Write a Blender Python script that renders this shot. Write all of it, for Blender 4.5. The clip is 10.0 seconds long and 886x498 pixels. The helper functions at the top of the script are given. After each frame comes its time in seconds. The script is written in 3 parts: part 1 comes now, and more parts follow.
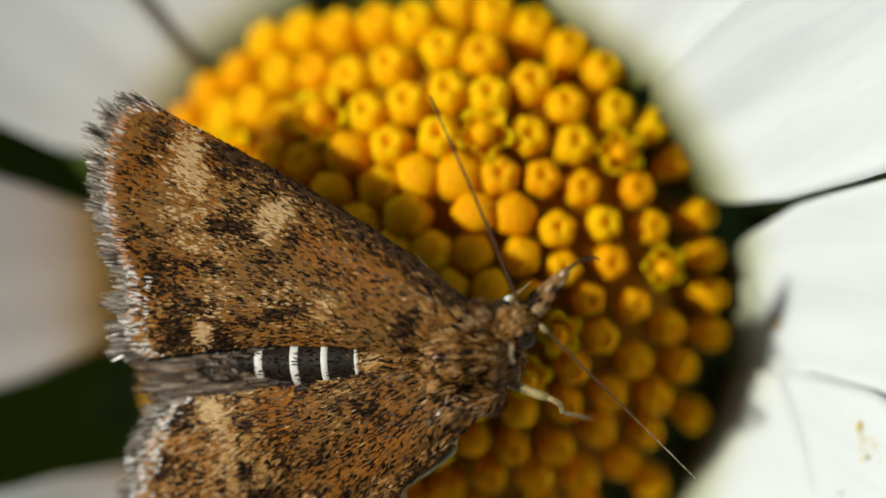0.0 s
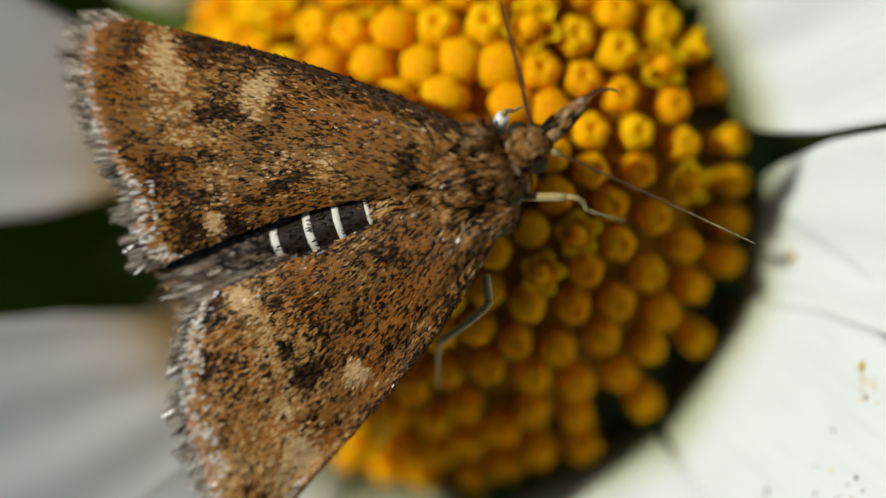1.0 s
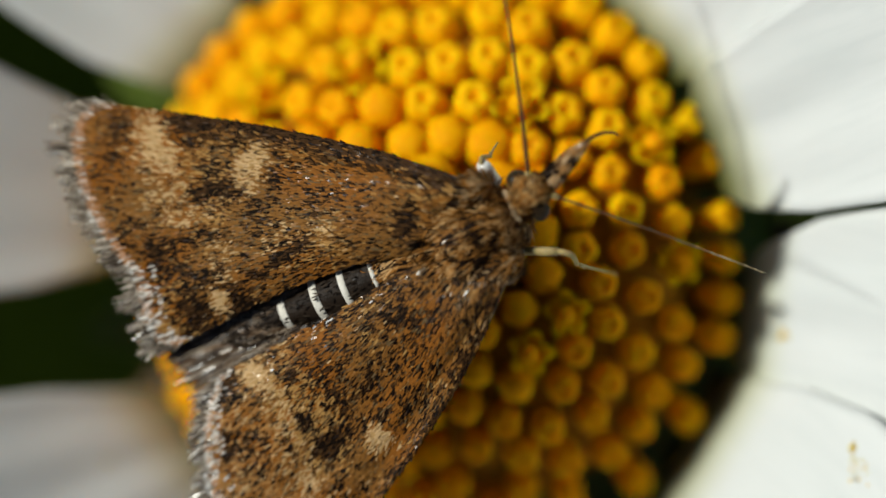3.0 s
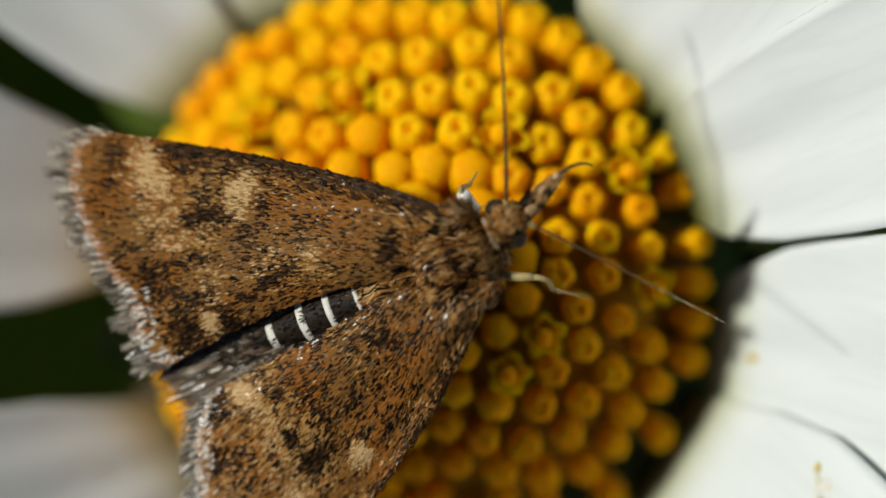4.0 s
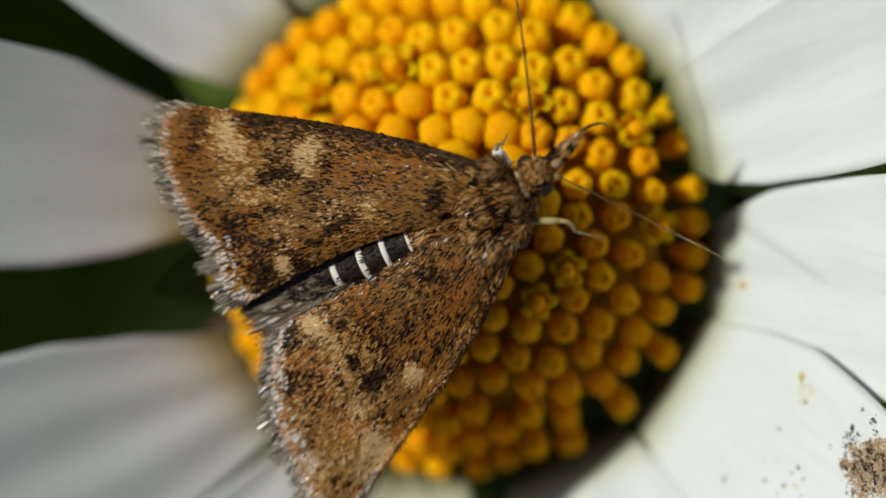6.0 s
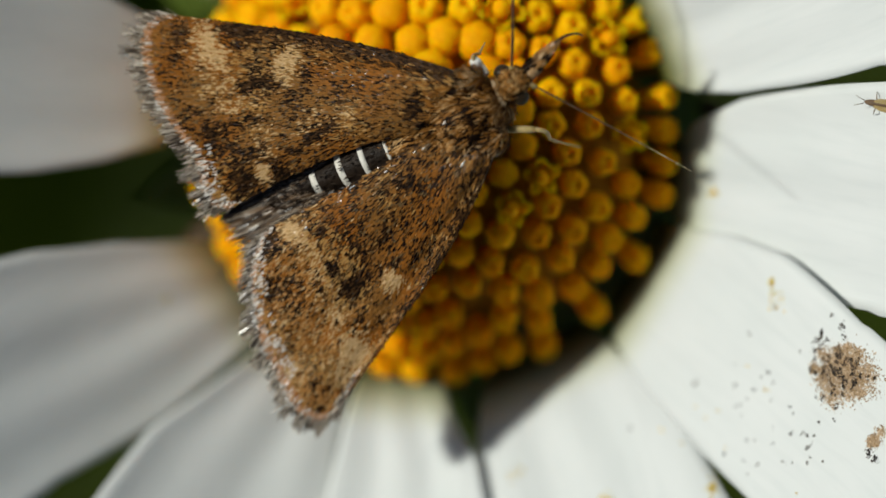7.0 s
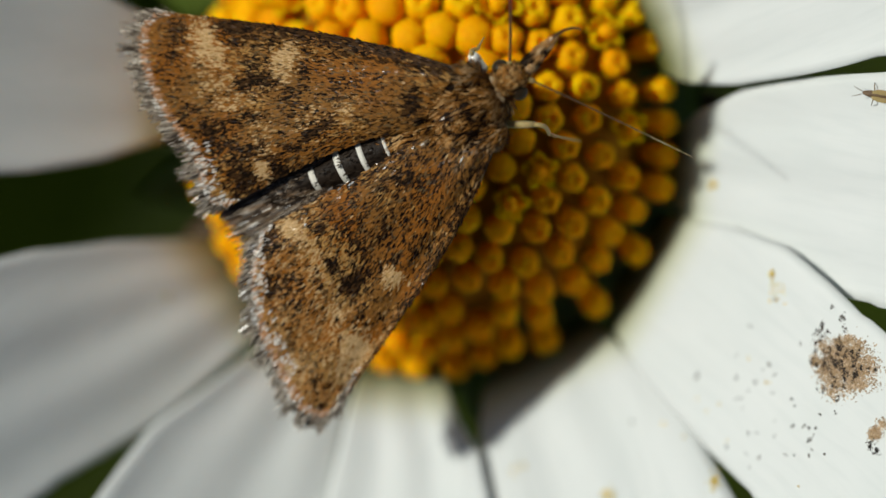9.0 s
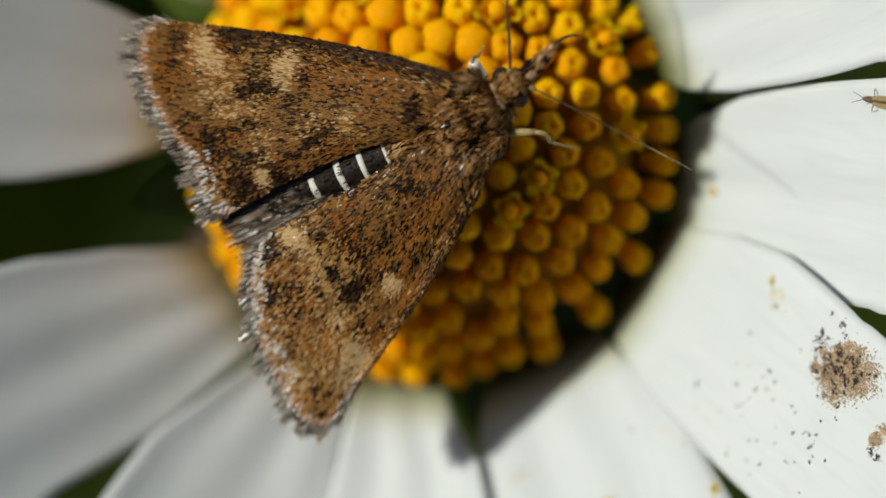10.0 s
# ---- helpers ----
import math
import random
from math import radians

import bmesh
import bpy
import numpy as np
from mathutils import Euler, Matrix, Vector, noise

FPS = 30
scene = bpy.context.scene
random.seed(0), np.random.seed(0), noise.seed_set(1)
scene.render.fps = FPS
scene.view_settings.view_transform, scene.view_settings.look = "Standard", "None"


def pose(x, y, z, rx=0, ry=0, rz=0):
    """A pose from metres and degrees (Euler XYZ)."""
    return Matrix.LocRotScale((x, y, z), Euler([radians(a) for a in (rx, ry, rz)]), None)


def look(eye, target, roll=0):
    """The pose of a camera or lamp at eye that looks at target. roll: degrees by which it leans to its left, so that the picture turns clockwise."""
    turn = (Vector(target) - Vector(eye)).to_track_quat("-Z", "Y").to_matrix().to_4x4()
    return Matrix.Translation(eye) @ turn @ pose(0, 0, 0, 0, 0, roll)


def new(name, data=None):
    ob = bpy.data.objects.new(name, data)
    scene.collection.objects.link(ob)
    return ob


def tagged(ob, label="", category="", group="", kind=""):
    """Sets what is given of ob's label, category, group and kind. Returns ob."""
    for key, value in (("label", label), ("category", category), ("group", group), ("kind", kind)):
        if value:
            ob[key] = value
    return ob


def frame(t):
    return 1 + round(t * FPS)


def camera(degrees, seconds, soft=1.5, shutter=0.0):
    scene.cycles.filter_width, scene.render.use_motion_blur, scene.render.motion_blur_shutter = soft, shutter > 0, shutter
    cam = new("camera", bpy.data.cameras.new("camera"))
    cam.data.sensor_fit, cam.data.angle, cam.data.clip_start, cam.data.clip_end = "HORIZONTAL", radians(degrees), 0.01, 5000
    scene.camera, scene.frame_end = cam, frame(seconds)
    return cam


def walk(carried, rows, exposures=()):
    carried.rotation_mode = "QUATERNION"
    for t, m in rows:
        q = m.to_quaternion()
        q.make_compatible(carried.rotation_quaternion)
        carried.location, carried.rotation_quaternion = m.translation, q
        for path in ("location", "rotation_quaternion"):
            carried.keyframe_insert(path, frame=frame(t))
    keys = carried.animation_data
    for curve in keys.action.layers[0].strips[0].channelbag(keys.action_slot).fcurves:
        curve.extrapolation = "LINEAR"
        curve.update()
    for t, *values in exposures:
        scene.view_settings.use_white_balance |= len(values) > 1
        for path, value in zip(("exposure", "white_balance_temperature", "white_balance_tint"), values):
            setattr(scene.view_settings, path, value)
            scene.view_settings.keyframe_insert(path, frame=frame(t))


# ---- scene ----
K = 0.001  # the place is drawn in millimetres


def cam_pose(tilt, lean, roll, x, y, d):
    """Camera d mm from the point (x, y) of the petals' plane."""
    turn = Matrix.Rotation(radians(tilt), 4, "X") @ Matrix.Rotation(radians(lean), 4, "Y") @ Matrix.Rotation(radians(roll), 4, "Z")
    return Matrix.Translation(Vector((x, y, 0)) * K + turn.to_3x3() @ Vector((0, 0, d * K))) @ turn


cam = camera(8.0, 10.0, soft=1.7)
walk(cam, [(t, cam_pose(*r)) for t, *r in (
    (0, -7.95, 15.24, -6.80, 0.363, 0.739, 120.01),
    (0.3, -7.5, 15.0, -6.7, 0.03, -0.80, 120.05),
    (0.5, -7.18, 14.86, -6.67, -0.021, -0.885, 120.06),
    (0.7, -6.9, 14.7, -6.9, -0.10, -0.96, 120.2),
    (0.8, -6.65, 14.61, -7.3, -0.223, -1.036, 120.5),
    (0.9, -6.41, 14.51, -0.32, -0.409, -1.014, 120.5),
    (1, -6.16, 14.42, 0.78, -0.226, -1.302, 120.91),
    (1.5, -5.49, 14.14, 0.41, -0.178, -1.234, 120.06),
    (2, -4.89, 13.72, -0.05, 0.206, -0.875, 120.28),
    (2.5, -5.90, 14.47, -0.39, -0.212, -0.434, 120.16),
    (3, -7.03, 15.02, 0.94, -0.008, 0.124, 119.69),
    (3.2, -7.61, 15.40, 1.26, -0.106, 0.092, 119.80),
    (4.3, -7.67, 14.96, 1.69, -0.083, 0.301, 128.16),
    (4.5, -7.63, 14.53, 1.25, -0.102, 0.313, 130.90),
    (5, -7.52, 14.19, 1.18, -0.140, -0.053, 137.59),
    (5.5, -7.34, 13.73, 0.99, -0.602, -0.332, 143.68),
    (5.7, -7.26, 13.22, 0.48, -0.457, -0.464, 144.69),
    (6.8, -7.96, 13.11, 0.52, 0.106, -1.814, 148.10),
    (7, -8.21, 12.85, 0.70, 0.106, -2.787, 148.37),
    (7.5, -8.51, 12.91, 0.64, 0.118, -3.260, 148.41),
    (8, -8.52, 12.95, 0.50, 0.131, -3.406, 148.33),
    (8.5, -8.31, 13.23, 0.36, 0.108, -3.267, 148.09),
    (9, -8.60, 13.33, 0.16, 0.098, -2.915, 147.95),
    (9.5, -8.43, 13.19, 0.06, 0.110, -2.671, 148.02),
    (10, -8.21, 13.28, 0.00, 0.116, -2.724, 147.70))], [(0, 0.2, 6350, 4.5), (1, 0.1, 6350, 4.5), (3, 0.1, 6350, 4.5), (5, 0.05, 6350, 4.5), (7, -0.03, 6350, 4.5), (10, -0.03, 6350, 4.5)])

# ---- light: a clear sky and the sun ----
SUN_ELEV, SUN_AZ = 54.0, 152.5  # degrees; azimuth from +x, counter-clockwise
world = bpy.data.worlds.new("sky")
scene.world = world
world.use_nodes = True
sky = world.node_tree.nodes.new("ShaderNodeTexSky")
sky.sky_type, sky.sun_disc, sky.dust_density, sky.air_density = "NISHITA", False, 0.9, 1.0
sky.sun_elevation, sky.sun_rotation = radians(SUN_ELEV), radians(90 - SUN_AZ)
world.node_tree.links.new(sky.outputs[0], world.node_tree.nodes["Background"].inputs[0])
world.node_tree.nodes["Background"].inputs[1].default_value = 0.029
sun = new("sun", bpy.data.lights.new("sun", "SUN"))
sun.data.energy, sun.data.angle, sun.data.color = 3.5, radians(3.0), (1.0, 0.965, 0.89)
toward = Vector((math.cos(radians(SUN_AZ)) * math.cos(radians(SUN_ELEV)), math.sin(radians(SUN_AZ)) * math.cos(radians(SUN_ELEV)), math.sin(radians(SUN_ELEV))))
sun.matrix_world = look(toward, (0, 0, 0))


# ---- materials ----
class Nodes:
    """A node material under construction; texture space is the object's own, in millimetres."""

    def __init__(self, name):
        self.mat = bpy.data.materials.new(name)
        self.mat.use_nodes = True
        self.tree = self.mat.node_tree
        self.bsdf = self.tree.nodes["Principled BSDF"]
        self.space = self.add("ShaderNodeVectorMath", operation="SCALE")
        self.space.inputs["Scale"].default_value = 1000.0
        self.link(self.add("ShaderNodeTexCoord").outputs["Object"], self.space.inputs[0])

    def add(self, kind, **props):
        node = self.tree.nodes.new(kind)
        for key, value in props.items():
            setattr(node, key, value)
        return node

    def link(self, a, b):
        self.tree.links.new(a, b)

    def noise(self, scale, detail=4.0, stretch=(1, 1, 1), rough=0.55):
        mapping = self.add("ShaderNodeMapping")
        mapping.inputs["Scale"].default_value = stretch
        self.link(self.space.outputs[0], mapping.inputs[0])
        tex = self.add("ShaderNodeTexNoise")
        tex.inputs["Scale"].default_value, tex.inputs["Detail"].default_value, tex.inputs["Roughness"].default_value = scale, detail, rough
        self.link(mapping.outputs[0], tex.inputs["Vector"])
        return tex.outputs["Fac"]

    def ramp(self, fac, stops):
        node = self.add("ShaderNodeValToRGB")
        while len(node.color_ramp.elements) < len(stops):
            node.color_ramp.elements.new(0.5)
        for e, (p, c) in zip(node.color_ramp.elements, stops):
            e.position, e.color = p, (*c, 1) if len(c) == 3 else c
        self.link(fac, node.inputs[0])
        return node.outputs[0]

    def mix(self, fac, a, b, blend="MIX"):
        node = self.add("ShaderNodeMix", data_type="RGBA", blend_type=blend)
        for value, sock in ((fac, node.inputs["Factor"]), (a, node.inputs[6]), (b, node.inputs[7])):
            if isinstance(value, (int, float)):
                sock.default_value = value
            elif isinstance(value, tuple):
                sock.default_value = (*value, 1)
            else:
                self.link(value, sock)
        return node.outputs[2]

    def bump(self, height, strength, distance):
        node = self.add("ShaderNodeBump")
        node.inputs["Strength"].default_value, node.inputs["Distance"].default_value = strength, distance * K
        self.link(height, node.inputs["Height"])
        self.link(node.outputs[0], self.bsdf.inputs["Normal"])

    def done(self, color, rough=0.6, spec=0.4, sss=0.0, radius=(1, 0.6, 0.2), sss_mm=0.2, metal=0.0):
        if isinstance(color, tuple):
            self.bsdf.inputs["Base Color"].default_value = (*color, 1)
        else:
            self.link(color, self.bsdf.inputs["Base Color"])
        self.bsdf.inputs["Roughness"].default_value = rough
        self.bsdf.inputs["Specular IOR Level"].default_value = spec
        self.bsdf.inputs["Metallic"].default_value = metal
        if sss:
            self.bsdf.inputs["Subsurface Weight"].default_value = sss
            self.bsdf.inputs["Subsurface Radius"].default_value = radius
            self.bsdf.inputs["Subsurface Scale"].default_value = sss_mm * K
        return self.mat


def plain(name, a, b, scale, rough=0.6, spec=0.4, bump=0.0, stretch=(1, 1, 1), **more):
    """Two colours mixed by noise at two sizes, with a fine relief."""
    n = Nodes(name)
    big, fine = n.noise(scale, 3, stretch), n.noise(scale * 6, 3, stretch)
    col = n.mix(n.ramp(big, [(0.35, (0, 0, 0)), (0.65, (1, 1, 1))]), a, b)
    col = n.mix(0.35, col, n.ramp(fine, [(0.3, tuple(0.6 * v for v in a)), (0.7, tuple(min(1, 1.25 * v) for v in b))]))
    if bump:
        n.bump(fine, 0.5, bump)
    return n.done(col, rough, spec, **more)


def pigment_mat(name, rough=0.45, dull=0.05, bright=0.7, share=0.06):
    """The colour that each scale or grain carries; a share of them is glossy."""
    n = Nodes(name)
    att = n.add("ShaderNodeAttribute", attribute_name="pigment")
    geo = n.add("ShaderNodeNewGeometry")
    tone = n.ramp(geo.outputs["Random Per Island"], [(0, (0.7, 0.7, 0.7)), (1, (1.0, 1.0, 1.0))])
    mat = n.done(n.mix(1.0, att.outputs["Color"], tone, "MULTIPLY"), rough, dull)
    gloss = n.ramp(geo.outputs["Random Per Island"], [(1 - share, (dull, dull, dull)), (1 - 0.8 * share, (bright, bright, bright))])
    n.link(gloss, n.bsdf.inputs["Specular IOR Level"])
    matt = n.ramp(geo.outputs["Random Per Island"], [(1 - share, (rough, rough, rough)), (1 - 0.8 * share, (0.28, 0.28, 0.28))])
    n.link(matt, n.bsdf.inputs["Roughness"])
    return mat


def petal_mat():
    """White ray petal, its yellow-green root darkened with painted shade, with faint veins along it (local x)."""
    n = Nodes("white_petal")
    sep = n.add("ShaderNodeSeparateXYZ")
    n.link(n.space.outputs[0], sep.inputs[0])
    veins = n.noise(1.0, 2, (0.12, 5.0, 1.0))
    blotch = n.noise(0.5, 4, (0.5, 1, 1))
    white = n.mix(n.ramp(blotch, [(0.35, (0, 0, 0)), (0.7, (1, 1, 1))]), (0.785, 0.80, 0.785), (0.745, 0.77, 0.755))
    white = n.mix(n.ramp(veins, [(0.45, (0, 0, 0)), (0.8, (0.35, 0.35, 0.35))]), white, (0.64, 0.67, 0.66))
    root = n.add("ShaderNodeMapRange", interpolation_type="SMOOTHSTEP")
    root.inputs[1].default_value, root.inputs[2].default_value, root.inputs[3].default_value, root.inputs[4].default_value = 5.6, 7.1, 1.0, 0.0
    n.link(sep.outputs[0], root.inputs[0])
    # yellow-green root colour, run to near black inwards as painted shade beside the disc
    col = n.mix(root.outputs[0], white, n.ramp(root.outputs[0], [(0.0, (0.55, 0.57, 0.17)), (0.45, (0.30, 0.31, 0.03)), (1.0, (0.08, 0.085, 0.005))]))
    n.bump(veins, 0.25, 0.03)
    mat = n.done(col, 0.5, 0.35)
    glow = n.add("ShaderNodeBsdfTranslucent")
    n.link(col, glow.inputs[0])
    blend = n.add("ShaderNodeMixShader")
    blend.inputs[0].default_value = 0.16
    n.link(n.bsdf.outputs[0], blend.inputs[1])
    n.link(glow.outputs[0], blend.inputs[2])
    n.link(blend.outputs[0], n.tree.nodes["Material Output"].inputs["Surface"])
    return mat


def floret_mat(name, a, b):
    n = Nodes(name)
    info = n.add("ShaderNodeObjectInfo")
    tone = n.mix(info.outputs["Random"], a, b)
    fine = n.noise(9.0, 4)
    col = n.mix(n.ramp(fine, [(0.35, (0, 0, 0)), (0.75, (0.5, 0.5, 0.5))]), tone, tuple(0.8 * v for v in a))
    pits = n.noise(3.4, 3)
    col = n.mix(n.ramp(pits, [(0.63, (0, 0, 0)), (0.71, (0.55, 0.55, 0.55))]), col, (0.30, 0.085, 0.001))
    n.bump(fine, 0.8, 0.06)
    return n.done(col, 0.55, 0.05, sss=0.6, radius=(1.0, 0.42, 0.02), sss_mm=0.5)


def antenna_mat():
    """Brown at the base, pale and beaded from the middle outwards (local x)."""
    n = Nodes("straw_antenna")
    sep = n.add("ShaderNodeSeparateXYZ")
    n.link(n.space.outputs[0], sep.inputs[0])
    along = n.add("ShaderNodeMapRange")
    along.inputs[1].default_value, along.inputs[2].default_value = 0.0, 4.2
    n.link(sep.outputs[0], along.inputs[0])
    col = n.ramp(along.outputs[0], [(0.05, (0.07, 0.03, 0.010)), (0.5, (0.12, 0.06, 0.02)), (0.60, (0.26, 0.17, 0.06)), (0.80, (0.52, 0.42, 0.24))])
    col = n.mix(n.ramp(n.noise(9.0, 2), [(0.45, (0, 0, 0)), (0.55, (0.8, 0.8, 0.8))]), col, (0.10, 0.055, 0.015))
    return n.done(col, 0.3, 0.6)


PETAL = petal_mat()
BUD = floret_mat("yellow_floret_bud", (0.86, 0.345, 0.0002), (0.92, 0.445, 0.0004))
OPEN = floret_mat("yellow_open_floret", (0.89, 0.42, 0.0004), (0.93, 0.50, 0.0006))
DISC = plain("ochre_disc", (0.27, 0.115, 0.002), (0.34, 0.15, 0.002), 2.0, 0.7, 0.1)
BRACT = plain("green_bract", (0.07, 0.11, 0.010), (0.10, 0.14, 0.014), 1.2, 0.55, bump=0.03)
BRACT_EDGE = plain("brown_bract_margin", (0.05, 0.03, 0.012), (0.09, 0.05, 0.02), 2.0, 0.7)
LEAF = plain("dark_green_leaf", (0.034, 0.052, 0.002), (0.048, 0.068, 0.003), 0.15, 0.5, 0.25, bump=0.1)
STEM = plain("green_stem", (0.05, 0.09, 0.015), (0.08, 0.13, 0.03), 0.6, 0.5, stretch=(4, 4, 0.4), bump=0.05)
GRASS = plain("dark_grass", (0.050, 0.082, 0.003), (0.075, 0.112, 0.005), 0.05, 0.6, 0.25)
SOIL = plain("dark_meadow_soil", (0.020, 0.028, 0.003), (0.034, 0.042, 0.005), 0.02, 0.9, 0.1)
SCALES = pigment_mat("wing_scales", 0.55, 0.05, 0.6, 0.045)
SILVER = pigment_mat("fringe_scales", 0.4, 0.2, 0.6, 0.25)
WING = plain("brown_wing_membrane", (0.10, 0.06, 0.03), (0.17, 0.10, 0.05), 3.0, 0.6)
HIND = plain("dark_hindwing", (0.035, 0.026, 0.02), (0.07, 0.052, 0.04), 3.0, 0.5, stretch=(1, 5, 1), bump=0.03)
CHITIN = plain("dark_brown_chitin", (0.012, 0.008, 0.005), (0.026, 0.017, 0.011), 5.0, 0.4, 0.1, bump=0.03)
BAND = plain("cream_band_scales", (0.62, 0.58, 0.48), (0.78, 0.74, 0.66), 9.0, 0.4, 0.5, bump=0.03)
EYE = plain("glossy_dark_eye", (0.02, 0.013, 0.007), (0.04, 0.026, 0.013), 6.0, 0.28, 0.12)
WHITE_LEG = plain("glossy_white_leg", (0.70, 0.67, 0.60), (0.82, 0.80, 0.75), 6.0, 0.2, 0.7)
LEG = plain("pale_brown_leg", (0.33, 0.24, 0.09), (0.42, 0.32, 0.14), 6.0, 0.5, 0.25, bump=0.02, sss=0.4, sss_mm=0.05)
ANT_DARK = plain("brown_antenna", (0.05, 0.022, 0.006), (0.09, 0.038, 0.010), 8.0, 0.55, 0.25)
ANT_PALE = antenna_mat()
GRAIN = pigment_mat("grains", 0.75, 0.2, 0.3, 0.05)


# ---- mesh helpers ----
def thing(name, label, category, m=None, group="", kind=""):
    ob = tagged(new(name), label, category, group, kind)
    ob.empty_display_size = 0.002
    if m is not None:
        ob.matrix_world = m
    return ob


def part(name, bm, material, parent, label="", smooth=True):
    """Links a bmesh drawn in mm as one mesh object under a thing or a part."""
    bmesh.ops.recalc_face_normals(bm, faces=bm.faces)
    bm.transform(Matrix.Scale(K, 4))
    me = bpy.data.meshes.new(name)
    bm.to_mesh(me)
    bm.free()
    me.materials.append(material)
    for p in me.polygons:
        p.use_smooth = smooth
    ob = new(name, me)
    ob.parent = parent
    return tagged(ob, label)


def grid(rows, closed=False, caps=False):
    """A bmesh skin over rows of points."""
    bm = bmesh.new()
    vs = [[bm.verts.new(p) for p in row] for row in rows]
    n = len(vs[0])
    for a, b in zip(vs, vs[1:]):
        for i in range(n if closed else n - 1):
            bm.faces.new((a[i], a[(i + 1) % n], b[(i + 1) % n], b[i]))
    if caps:
        bm.faces.new(vs[0])
        bm.faces.new(vs[-1])
    return bm


def tube(points, radii, sides=8):
    """A round bar through points with a radius at each."""
    pts = [Vector(p) for p in points]
    rows = []
    for i, p in enumerate(pts):
        d = (pts[min(i + 1, len(pts) - 1)] - pts[max(i - 1, 0)]).normalized()
        side = d.cross(Vector((0.13, 0.21, 1))).normalized()
        up = side.cross(d)
        rows.append([p + radii[i] * (math.cos(a) * side + math.sin(a) * up) for a in (2 * math.pi * k / sides for k in range(sides))])
    return grid(rows, True, True)


def bezier(p, n):
    """n points of a curve through the control points p (de Casteljau)."""
    out = []
    for k in range(n):
        q = [Vector(v) for v in p]
        while len(q) > 1:
            q = [a.lerp(b, k / (n - 1)) for a, b in zip(q, q[1:])]
        out.append(q[0])
    return out


def ellipsoid(c, r, nu=20, nv=14):
    rows = []
    for i in range(nv + 1):
        a = math.pi * (0.02 + 0.96 * i / nv)
        rows.append([(c[0] - r[0] * math.cos(a), c[1] + r[1] * math.sin(a) * math.cos(t), c[2] + r[2] * math.sin(a) * math.sin(t)) for t in (2 * math.pi * k / nu for k in range(nu))])
    return grid(rows, True, True)


def solid(ob, mm):
    mod = ob.modifiers.new("thickness", "SOLIDIFY")
    mod.thickness, mod.offset = mm * K, -1
    return ob


def scale_mesh(name, P, D, N, L, W, lift, C, material, parent, label="", kind=""):
    """Many thin five-cornered scales: places, ways, normals (n,3), lengths, widths, lifts (n), colours (n,3)."""
    P, D, N, C = (np.asarray(a, float) for a in (P, D, N, C))
    n = len(P)
    D = D / np.linalg.norm(D, axis=1, keepdims=True)
    S = np.cross(N, D)
    S /= np.linalg.norm(S, axis=1, keepdims=True)
    U = np.cross(D, S)
    L, W, lift = (np.broadcast_to(np.asarray(a, float), (n,))[:, None] for a in (L, W, lift))
    F = D * np.cos(lift) + U * np.sin(lift)
    mid = P + F * L * 0.6 + U * L * 0.03
    tip = P + F * L
    V = np.stack([P - S * W * 0.3, P + S * W * 0.3, mid + S * W * 0.5, mid - S * W * 0.5, tip + S * W * 0.28, tip - S * W * 0.28], 1).reshape(-1, 3) * K
    base = (np.arange(n) * 6)[:, None]
    faces = np.concatenate([base + [0, 1, 2, 3], base + [3, 2, 4, 5]], 1).reshape(-1, 4)
    me = bpy.data.meshes.new(name)
    me.from_pydata(V.tolist(), [], faces.tolist())
    att = me.color_attributes.new("pigment", "FLOAT_COLOR", "POINT")
    att.data.foreach_set("color", np.repeat(np.concatenate([C, np.ones((n, 1))], 1), 6, axis=0).ravel())
    me.materials.append(material)
    ob = new(name, me)
    ob.parent = parent
    return tagged(ob, label, kind=kind)


rng = np.random.default_rng(7)


def toned(c):
    k = 0.7 + 0.5 * rng.random()
    return [v * k for v in c]


def mottled(p, scale):
    return noise.noise(Vector(p) * scale)


# ---- the meadow below ----
def build_ground():
    rows = []
    for i in range(25):
        r = 0.02 * 1.62 ** i
        rows.append([(r * math.cos(a) * 1000, r * math.sin(a) * 1000, -330 + 6 * mottled((r * math.cos(a), r * math.sin(a), 0), 9)) for a in (2 * math.pi * k / 40 for k in range(40))])
    rows.insert(0, [(x * 0.02, y * 0.02, -330) for x, y, z in rows[0]])
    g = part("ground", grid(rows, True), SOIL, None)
    tagged(g, "dark shaded meadow soil under the flower", "ground", kind="structure")
    n = 9000
    r, a = 1500 * rng.random(n) ** 1.5, rng.random(n) * 2 * np.pi
    h, w, yaw, bend = 120 + 140 * rng.random(n), 2 + 3 * rng.random(n), rng.random(n) * 2 * np.pi, 20 + 60 * rng.random(n)
    x, y = r * np.cos(a), r * np.sin(a)
    V, F = [], []
    for k in range(n):
        d = np.array([math.cos(yaw[k]), math.sin(yaw[k]), 0])
        s = np.array([-d[1], d[0], 0])
        for j, (u, ww) in enumerate(((0, 1), (0.4, 0.95), (0.75, 0.6), (1, 0.06))):
            p = np.array([x[k], y[k], -333]) + d * bend[k] * u * u + np.array([0, 0, h[k] * u])
            V += [p - s * w[k] * ww / 2, p + s * w[k] * ww / 2]
        b = 8 * k
        F += [(b, b + 1, b + 3, b + 2), (b + 2, b + 3, b + 5, b + 4), (b + 4, b + 5, b + 7, b + 6)]
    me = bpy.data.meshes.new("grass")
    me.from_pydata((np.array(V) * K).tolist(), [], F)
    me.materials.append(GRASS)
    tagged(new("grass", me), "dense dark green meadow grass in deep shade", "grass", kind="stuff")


# ---- the daisy ----
DOME_H, DOME_R = 3.7, 5.98


